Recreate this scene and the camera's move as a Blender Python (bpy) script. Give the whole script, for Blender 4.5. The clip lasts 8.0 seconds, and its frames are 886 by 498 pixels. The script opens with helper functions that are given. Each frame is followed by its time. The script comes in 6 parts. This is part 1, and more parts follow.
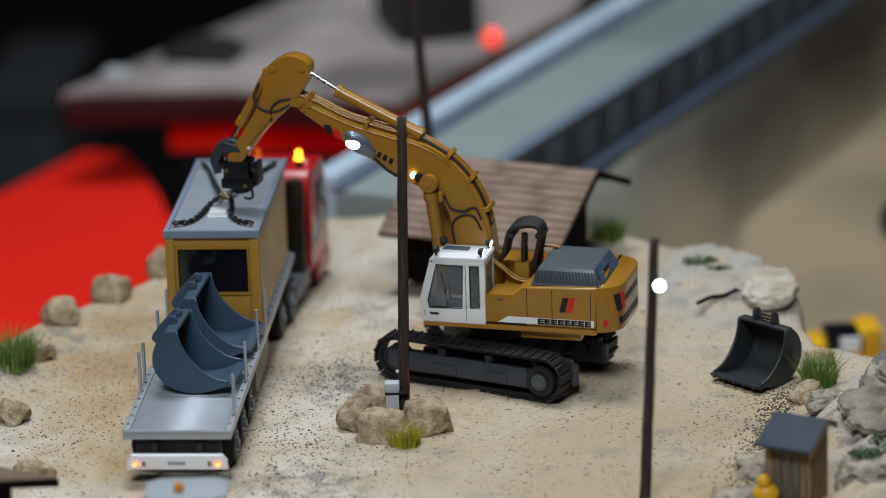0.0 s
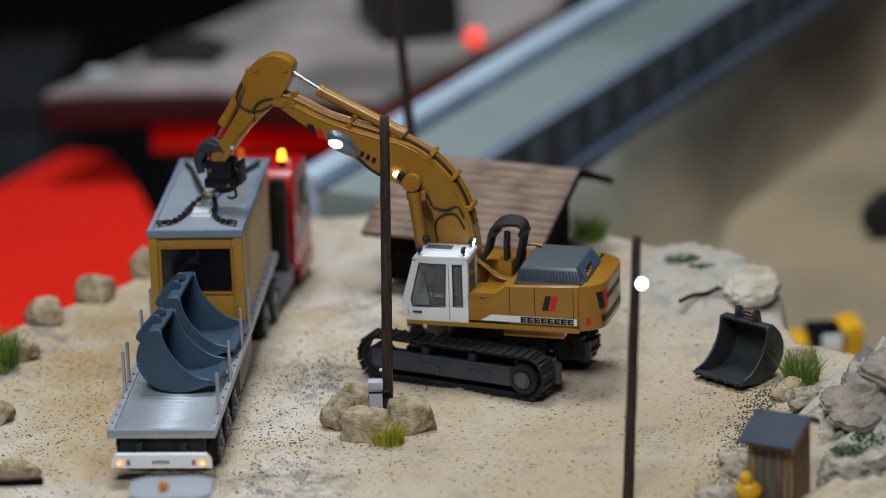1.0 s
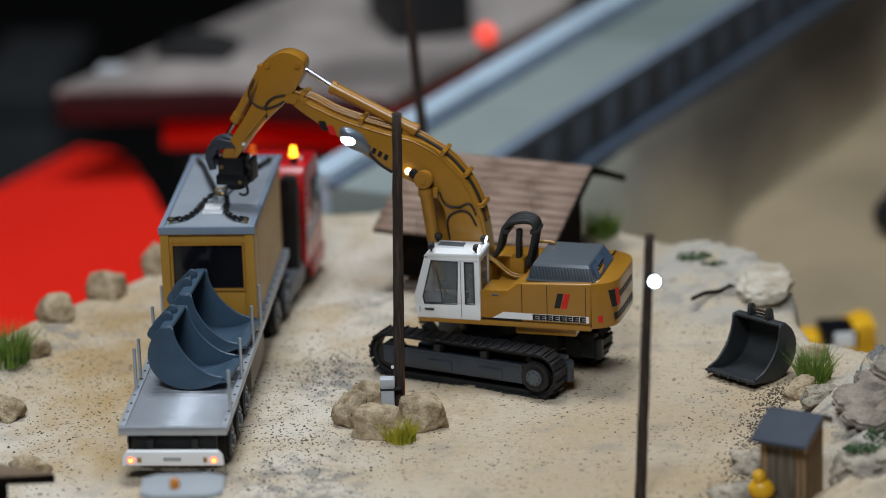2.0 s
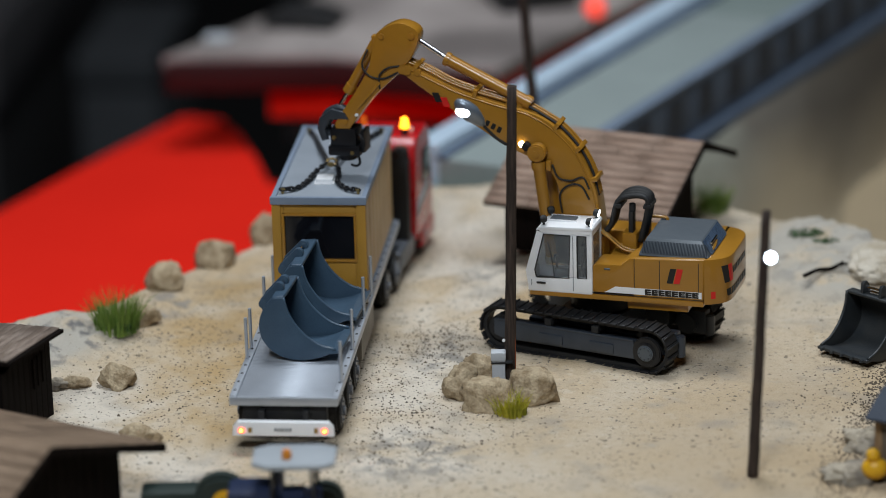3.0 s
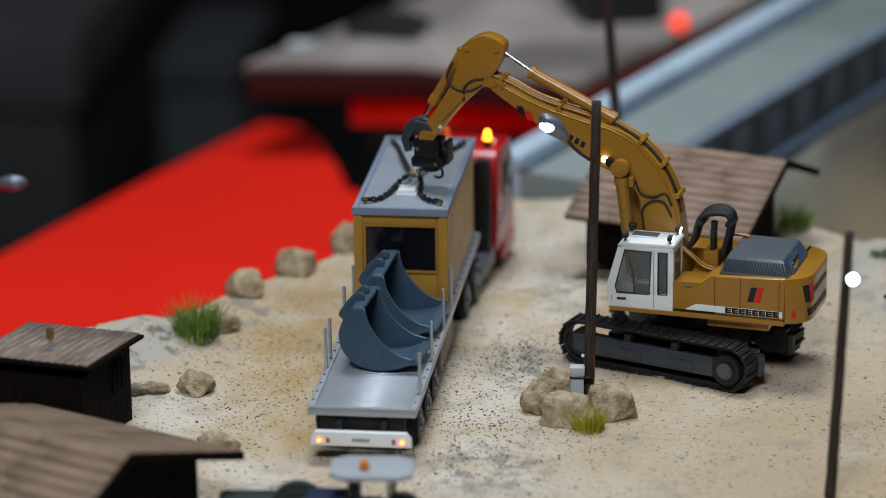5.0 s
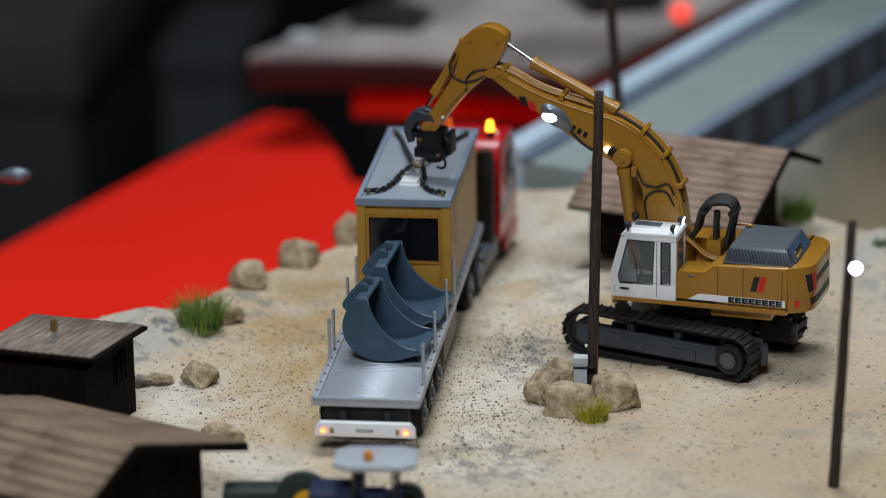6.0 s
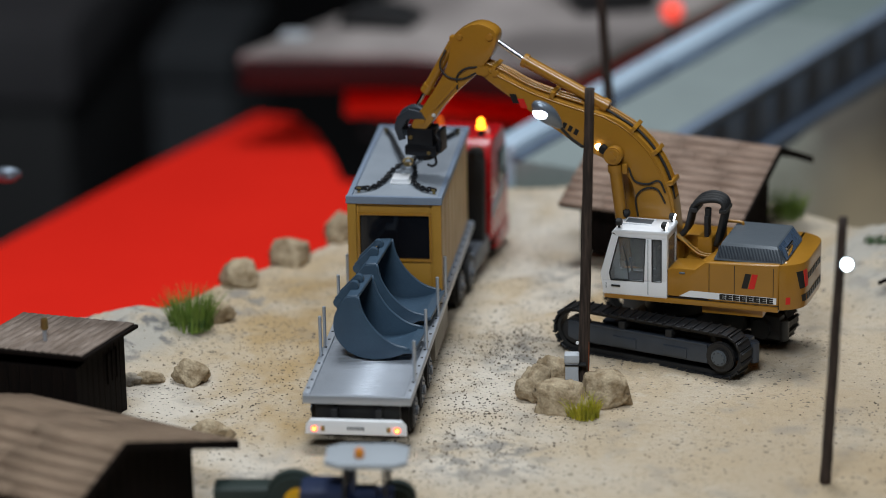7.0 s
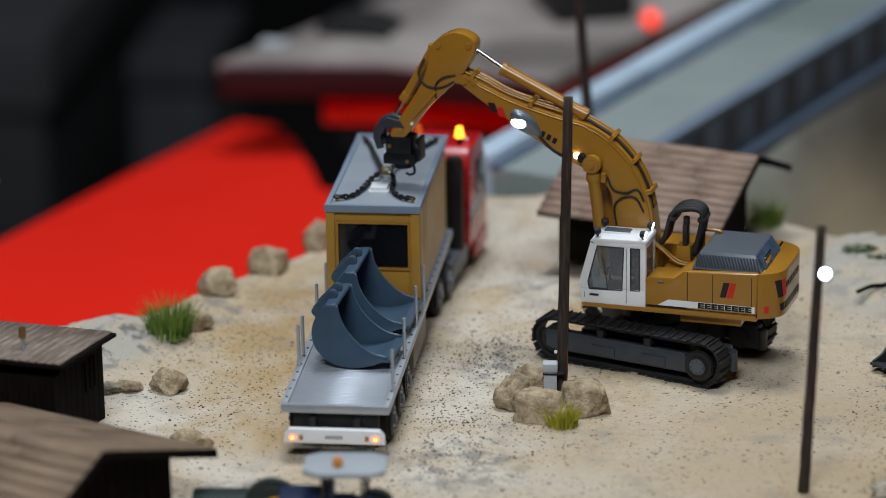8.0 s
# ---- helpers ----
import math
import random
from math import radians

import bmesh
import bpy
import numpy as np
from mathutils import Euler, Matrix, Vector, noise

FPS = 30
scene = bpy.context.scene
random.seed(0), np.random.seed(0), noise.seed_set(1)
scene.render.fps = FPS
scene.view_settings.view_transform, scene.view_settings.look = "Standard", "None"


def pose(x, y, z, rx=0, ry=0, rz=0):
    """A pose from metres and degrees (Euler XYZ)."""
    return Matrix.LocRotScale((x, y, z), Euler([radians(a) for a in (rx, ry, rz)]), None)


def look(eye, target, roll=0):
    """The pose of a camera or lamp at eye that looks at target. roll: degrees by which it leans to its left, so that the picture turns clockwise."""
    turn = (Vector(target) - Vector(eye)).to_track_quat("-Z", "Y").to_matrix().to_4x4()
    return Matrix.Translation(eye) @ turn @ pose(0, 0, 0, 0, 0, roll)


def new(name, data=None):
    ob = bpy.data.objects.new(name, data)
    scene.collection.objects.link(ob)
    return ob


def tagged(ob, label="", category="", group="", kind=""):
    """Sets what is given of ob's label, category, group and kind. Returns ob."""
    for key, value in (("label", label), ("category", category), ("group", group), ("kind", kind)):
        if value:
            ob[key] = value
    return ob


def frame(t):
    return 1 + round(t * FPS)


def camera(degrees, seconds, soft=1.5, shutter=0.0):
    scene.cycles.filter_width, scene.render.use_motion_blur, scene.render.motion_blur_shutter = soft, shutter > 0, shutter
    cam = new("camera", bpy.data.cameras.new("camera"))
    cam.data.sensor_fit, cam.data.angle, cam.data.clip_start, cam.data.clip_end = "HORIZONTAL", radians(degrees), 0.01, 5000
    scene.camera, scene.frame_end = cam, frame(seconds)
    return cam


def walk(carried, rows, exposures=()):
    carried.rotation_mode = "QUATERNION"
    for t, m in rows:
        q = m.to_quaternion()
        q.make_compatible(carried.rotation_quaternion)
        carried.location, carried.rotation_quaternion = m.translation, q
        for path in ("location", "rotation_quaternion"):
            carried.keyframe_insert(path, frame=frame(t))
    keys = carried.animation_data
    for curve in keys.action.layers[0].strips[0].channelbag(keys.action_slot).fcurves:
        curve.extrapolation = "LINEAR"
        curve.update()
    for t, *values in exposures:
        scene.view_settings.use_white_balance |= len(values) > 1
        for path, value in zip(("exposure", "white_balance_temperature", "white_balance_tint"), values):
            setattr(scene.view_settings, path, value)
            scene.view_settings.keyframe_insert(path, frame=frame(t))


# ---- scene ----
cam = camera(13.683, 8.0, soft=0.85)
PATH = [
    (0, (0.28796, -1.73250, 0.64868), (0.13485, 0.06338, 0.04754), -1.869),
    (0.5, (0.28800, -1.73676, 0.65034), (0.14112, 0.05936, 0.04836), -1.944),
    (1, (0.28795, -1.73795, 0.64914), (0.14403, 0.05882, 0.04840), -1.941),
    (2.5, (0.28200, -1.73115, 0.64858), (0.12247, 0.06197, 0.04090), -1.778),
    (3, (0.27281, -1.72889, 0.64699), (0.08006, 0.05855, 0.03225), -1.606),
    (3.5, (0.26917, -1.73138, 0.64972), (0.05554, 0.05531, 0.03973), -1.246),
    (4, (0.27066, -1.73259, 0.65102), (0.04245, 0.05299, 0.04305), -1.178),
    (4.5, (0.26866, -1.73195, 0.65063), (0.04487, 0.05377, 0.04145), -0.922),
    (5, (0.26864, -1.72877, 0.65107), (0.03875, 0.05532, 0.03937), -0.769),
    (6.5, (0.26855, -1.73127, 0.65056), (0.03801, 0.05123, 0.03446), -1.068),
    (7, (0.26975, -1.72971, 0.64763), (0.04190, 0.05387, 0.03370), -1.075),
    (7.5, (0.26767, -1.73007, 0.64904), (0.04810, 0.05475, 0.03568), -1.037),
    (8, (0.26938, -1.72877, 0.64860), (0.05276, 0.05718, 0.03751), -0.920),
]
walk(cam, [(t, look(eye, target, roll)) for t, eye, target, roll in PATH])
cam.data.dof.use_dof = True
cam.data.dof.focus_distance = 1.80
cam.data.dof.aperture_fstop = 4.9

# ---------------------------------------------------------------- light
world = bpy.data.worlds.new("hall_world")
scene.world = world
world.use_nodes = True
world.node_tree.nodes["Background"].inputs[0].default_value = (0.75, 0.85, 1.0, 1)
world.node_tree.nodes["Background"].inputs[1].default_value = 0.035
scene.view_settings.exposure = 0.0


def hall_lamp(x, y, z, target, size_x, size_y, power, colour):
    data = bpy.data.lights.new("hall_lamp", "AREA")
    data.shape, data.size, data.size_y, data.energy, data.color = "RECTANGLE", size_x, size_y, power, colour
    ob = new("hall_lamp", data)
    ob.matrix_world = look((x, y, z), target)
    return tagged(ob, "bright rectangular hall ceiling lamp", "lamp", "hall lamps", "structure")


hall_lamp(0.0, 0.40, 1.95, (0.03, -0.05, 0), 0.6, 0.6, 26, (0.885, 0.945, 1.0))
hall_lamp(1.05, 0.1, 2.2, (0.1, 0, 0), 0.7, 0.6, 9, (0.80, 0.90, 1.0))
hall_lamp(-0.05, -1.9, 2.1, (-0.05, 0, 0), 0.9, 0.5, 43, (0.83, 0.92, 1.0))


# ---------------------------------------------------------------- materials
def mat(name, colour, rough=0.5, metal=0.0, second=None, scale=120.0, amount=0.5, grain=900.0, grain_amount=0.12,
        bump=0.0, bump_scale=700.0, coat=0.0, spec=0.5, emit=None, strength=0.0, trans=0.0, ior=1.45, per_object=0.0):
    m = bpy.data.materials.new(name)
    m.use_nodes = True
    nt = m.node_tree
    n, links = nt.nodes, nt.links
    b = n["Principled BSDF"]
    b.inputs["Roughness"].default_value, b.inputs["Metallic"].default_value = rough, metal
    b.inputs["Coat Weight"].default_value, b.inputs["Coat Roughness"].default_value = coat, 0.15
    b.inputs["Transmission Weight"].default_value, b.inputs["IOR"].default_value = trans, ior
    b.inputs["Specular IOR Level"].default_value = spec
    geo = n.new("ShaderNodeTexCoord")
    big = n.new("ShaderNodeTexNoise")
    big.inputs["Scale"].default_value, big.inputs["Detail"].default_value = scale, 4
    links.new(geo.outputs["Object"], big.inputs["Vector"])
    ramp = n.new("ShaderNodeMapRange")
    ramp.inputs["From Min"].default_value, ramp.inputs["From Max"].default_value = 0.38, 0.66
    ramp.inputs["To Max"].default_value = amount
    links.new(big.outputs["Fac"], ramp.inputs["Value"])
    mix = n.new("ShaderNodeMix")
    mix.data_type = "RGBA"
    mix.inputs["A"].default_value = (*colour, 1)
    mix.inputs["B"].default_value = (*(second or [c * 0.72 for c in colour]), 1)
    links.new(ramp.outputs["Result"], mix.inputs["Factor"])
    fine = n.new("ShaderNodeTexNoise")
    fine.inputs["Scale"].default_value, fine.inputs["Detail"].default_value = grain, 2
    links.new(geo.outputs["Object"], fine.inputs["Vector"])
    vary = n.new("ShaderNodeMapRange")
    vary.inputs["To Min"].default_value, vary.inputs["To Max"].default_value = 1 - grain_amount, 1 + grain_amount
    links.new(fine.outputs["Fac"], vary.inputs["Value"])
    out = vary.outputs["Result"]
    if per_object:
        info = n.new("ShaderNodeObjectInfo")
        pr = n.new("ShaderNodeMapRange")
        pr.inputs["To Min"].default_value, pr.inputs["To Max"].default_value = 1 - per_object, 1 + per_object
        links.new(info.outputs["Random"], pr.inputs["Value"])
        mul = n.new("ShaderNodeMath")
        mul.operation = "MULTIPLY"
        links.new(out, mul.inputs[0]), links.new(pr.outputs["Result"], mul.inputs[1])
        out = mul.outputs[0]
    hsv = n.new("ShaderNodeHueSaturation")
    links.new(mix.outputs["Result"], hsv.inputs["Color"]), links.new(out, hsv.inputs["Value"])
    links.new(hsv.outputs["Color"], b.inputs["Base Color"])
    if grain_amount:
        rr = n.new("ShaderNodeMapRange")
        rr.inputs["To Min"].default_value, rr.inputs["To Max"].default_value = max(0.02, rough - 0.1), min(1, rough + 0.1)
        links.new(big.outputs["Fac"], rr.inputs["Value"]), links.new(rr.outputs["Result"], b.inputs["Roughness"])
    if bump:
        bt = n.new("ShaderNodeTexNoise")
        bt.inputs["Scale"].default_value, bt.inputs["Detail"].default_value = bump_scale, 5
        links.new(geo.outputs["Object"], bt.inputs["Vector"])
        bp = n.new("ShaderNodeBump")
        bp.inputs["Strength"].default_value, bp.inputs["Distance"].default_value = bump, 0.0014
        links.new(bt.outputs["Fac"], bp.inputs["Height"]), links.new(bp.outputs["Normal"], b.inputs["Normal"])
    if emit:
        b.inputs["Emission Color"].default_value, b.inputs["Emission Strength"].default_value = (*emit, 1), strength
    return m


def wood(name, dark, light, stretch=(1, 12, 12), scale=60.0, rough=0.8, spec=0.3, each=0.06):
    m = mat(name, dark, rough, 0, light, scale, 0.9, 1500, 0.2, 0.35, 900, spec=spec, per_object=each)
    n, links = m.node_tree.nodes, m.node_tree.links
    tc = next(k for k in n if k.type == "TEX_COORD")
    mp = n.new("ShaderNodeMapping")
    mp.inputs["Scale"].default_value = stretch
    links.new(tc.outputs["Object"], mp.inputs["Vector"])
    for k in n:
        if k.type == "TEX_NOISE":
            links.new(mp.outputs["Vector"], k.inputs["Vector"])
    return m


def sand_material():
    """Pale glued sand: cream and ochre drifts, grey rubble stains, and dark grit in patches."""
    m = mat("sand", (0.54, 0.425, 0.290), 0.95, 0, (0.58, 0.495, 0.390), 16, 0.9, 1400, 0.26, 1.0, 800)
    n, links = m.node_tree.nodes, m.node_tree.links
    b = n["Principled BSDF"]
    base = b.inputs["Base Color"].links[0].from_socket
    tc = next(k for k in n if k.type == "TEX_COORD").outputs["Object"]

    def noise_mask(scale, low, high, detail=4):
        t = n.new("ShaderNodeTexNoise")
        t.inputs["Scale"].default_value, t.inputs["Detail"].default_value = scale, detail
        links.new(tc, t.inputs["Vector"])
        r = n.new("ShaderNodeMapRange")
        r.inputs["From Min"].default_value, r.inputs["From Max"].default_value = low, high
        links.new(t.outputs["Fac"], r.inputs["Value"])
        return r.outputs["Result"]

    def times(a, c):
        k = n.new("ShaderNodeMath")
        k.operation, k.use_clamp = "MULTIPLY", True
        links.new(a, k.inputs[0])
        if isinstance(c, float):
            k.inputs[1].default_value = c
        else:
            links.new(c, k.inputs[1])
        return k.outputs[0]

    def over(under, mask, colour):
        k = n.new("ShaderNodeMix")
        k.data_type = "RGBA"
        links.new(mask, k.inputs["Factor"]), links.new(under, k.inputs["A"])
        k.inputs["B"].default_value = (*colour, 1)
        return k.outputs["Result"]

    def patch(cx, cy, rx, ry, core=0.45):
        """An oval of colour round one spot, soft at its border."""
        mp = n.new("ShaderNodeMapping")
        mp.inputs["Location"].default_value = (-cx / rx, -cy / ry, 0)
        mp.inputs["Scale"].default_value = (1 / rx, 1 / ry, 0)
        links.new(tc, mp.inputs["Vector"])
        ln = n.new("ShaderNodeVectorMath")
        ln.operation = "LENGTH"
        links.new(mp.outputs["Vector"], ln.inputs[0])
        r = n.new("ShaderNodeMapRange")
        r.inputs["From Min"].default_value, r.inputs["From Max"].default_value = 1.0, core
        links.new(ln.outputs["Value"], r.inputs["Value"])
        return r.outputs["Result"]

    c = over(base, times(noise_mask(9, 0.48, 0.66), 0.30), (0.42, 0.275, 0.115))
    c = over(c, times(noise_mask(240, 0.52, 0.66, 3), 0.35), (0.36, 0.27, 0.17))
    c = over(c, times(noise_mask(130, 0.56, 0.70, 5), 0.30), (0.66, 0.60, 0.50))
    # ochre earth along the truck, white dust, painted brightness and grey rubble round it
    for spot in ((-0.030, 0.02, 0.050, 0.17), (-0.015, -0.10, 0.026, 0.05), (0.110, 0.06, 0.025, 0.05)):
        c = over(c, times(times(patch(*spot), noise_mask(26, 0.34, 0.56)), 0.78), (0.44, 0.285, 0.115))
    # white dust on the left; right of the truck, strong light painted as paler sand
    for spot in ((-0.075, -0.085, 0.050, 0.065), (-0.040, -0.165, 0.050, 0.060), (0.075, -0.04, 0.035, 0.09), (0.085, 0.11, 0.040, 0.10), (0.085, -0.14, 0.05, 0.05), (0.10, 0.23, 0.09, 0.07)):
        c = over(c, times(times(patch(*spot), noise_mask(34, 0.36, 0.58)), 0.8), (0.68, 0.610, 0.52))
    # broad browner oval over the lower right sand
    c = over(c, times(times(patch(0.27, -0.12, 0.13, 0.17, 0.3), noise_mask(12, 0.30, 0.55)), 0.6), (0.43, 0.315, 0.19))
    for spot in ((0.085, -0.145, 0.040, 0.045), (0.088, -0.01, 0.022, 0.040), (0.105, 0.12, 0.030, 0.040), (-0.065, 0.07, 0.020, 0.055), (0.005, -0.19, 0.06, 0.03)):
        c = over(c, times(times(patch(*spot), noise_mask(95, 0.46, 0.60)), 0.75), (0.24, 0.225, 0.205))
    c = over(c, times(noise_mask(38, 0.56, 0.72), 0.5), (0.30, 0.27, 0.235))
    grit_mask = times(noise_mask(420, 0.64, 0.68, 1), noise_mask(30, 0.42, 0.60))
    c = over(c, times(grit_mask, 0.85), (0.10, 0.09, 0.08))
    c = over(c, times(noise_mask(170, 0.71, 0.73, 1), 0.7), (0.12, 0.10, 0.07))
    for spot in ((0.395, -0.085, 0.085, 0.115, 0.65), (0.285, 0.135, 0.058, 0.085, 0.65), (-0.122, 0.004, 0.046, 0.050, 0.65)):
        stone = patch(*spot)
        c = over(c, times(stone, noise_mask(60, 0.30, 0.50)), (0.45, 0.41, 0.35))
        c = over(c, times(times(stone, noise_mask(75, 0.54, 0.62)), 0.35 if spot[1] > 0.1 else 0.95), (0.17, 0.16, 0.155))
    links.new(c, b.inputs["Base Color"])
    return m


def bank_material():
    """Grey-green scrub; shade of the raised road is painted along it as grey, then dark brown."""
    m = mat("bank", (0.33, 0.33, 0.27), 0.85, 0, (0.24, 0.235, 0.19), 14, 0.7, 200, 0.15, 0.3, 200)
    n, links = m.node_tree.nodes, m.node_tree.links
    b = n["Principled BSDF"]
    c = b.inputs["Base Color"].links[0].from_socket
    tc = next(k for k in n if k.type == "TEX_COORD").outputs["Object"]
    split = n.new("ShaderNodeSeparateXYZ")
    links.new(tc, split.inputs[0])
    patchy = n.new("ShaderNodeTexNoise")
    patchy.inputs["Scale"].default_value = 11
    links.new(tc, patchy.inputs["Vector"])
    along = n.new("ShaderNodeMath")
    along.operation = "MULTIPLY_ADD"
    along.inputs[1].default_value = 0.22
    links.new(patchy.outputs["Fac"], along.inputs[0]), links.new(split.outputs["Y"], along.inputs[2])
    # shadow put into the colour: grey first, dark brown farther along
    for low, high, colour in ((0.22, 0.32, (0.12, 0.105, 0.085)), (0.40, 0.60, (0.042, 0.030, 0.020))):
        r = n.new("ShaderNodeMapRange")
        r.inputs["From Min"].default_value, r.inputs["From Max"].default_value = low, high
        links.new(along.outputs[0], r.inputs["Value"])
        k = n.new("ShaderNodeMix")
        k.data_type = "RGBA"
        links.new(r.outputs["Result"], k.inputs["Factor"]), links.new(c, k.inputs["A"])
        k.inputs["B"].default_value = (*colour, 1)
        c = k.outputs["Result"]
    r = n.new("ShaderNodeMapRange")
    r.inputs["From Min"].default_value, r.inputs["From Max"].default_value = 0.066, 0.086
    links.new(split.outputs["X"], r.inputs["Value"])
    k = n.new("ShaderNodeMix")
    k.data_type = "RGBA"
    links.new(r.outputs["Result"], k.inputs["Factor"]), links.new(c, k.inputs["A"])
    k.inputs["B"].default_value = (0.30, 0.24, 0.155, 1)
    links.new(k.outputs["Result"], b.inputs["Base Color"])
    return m


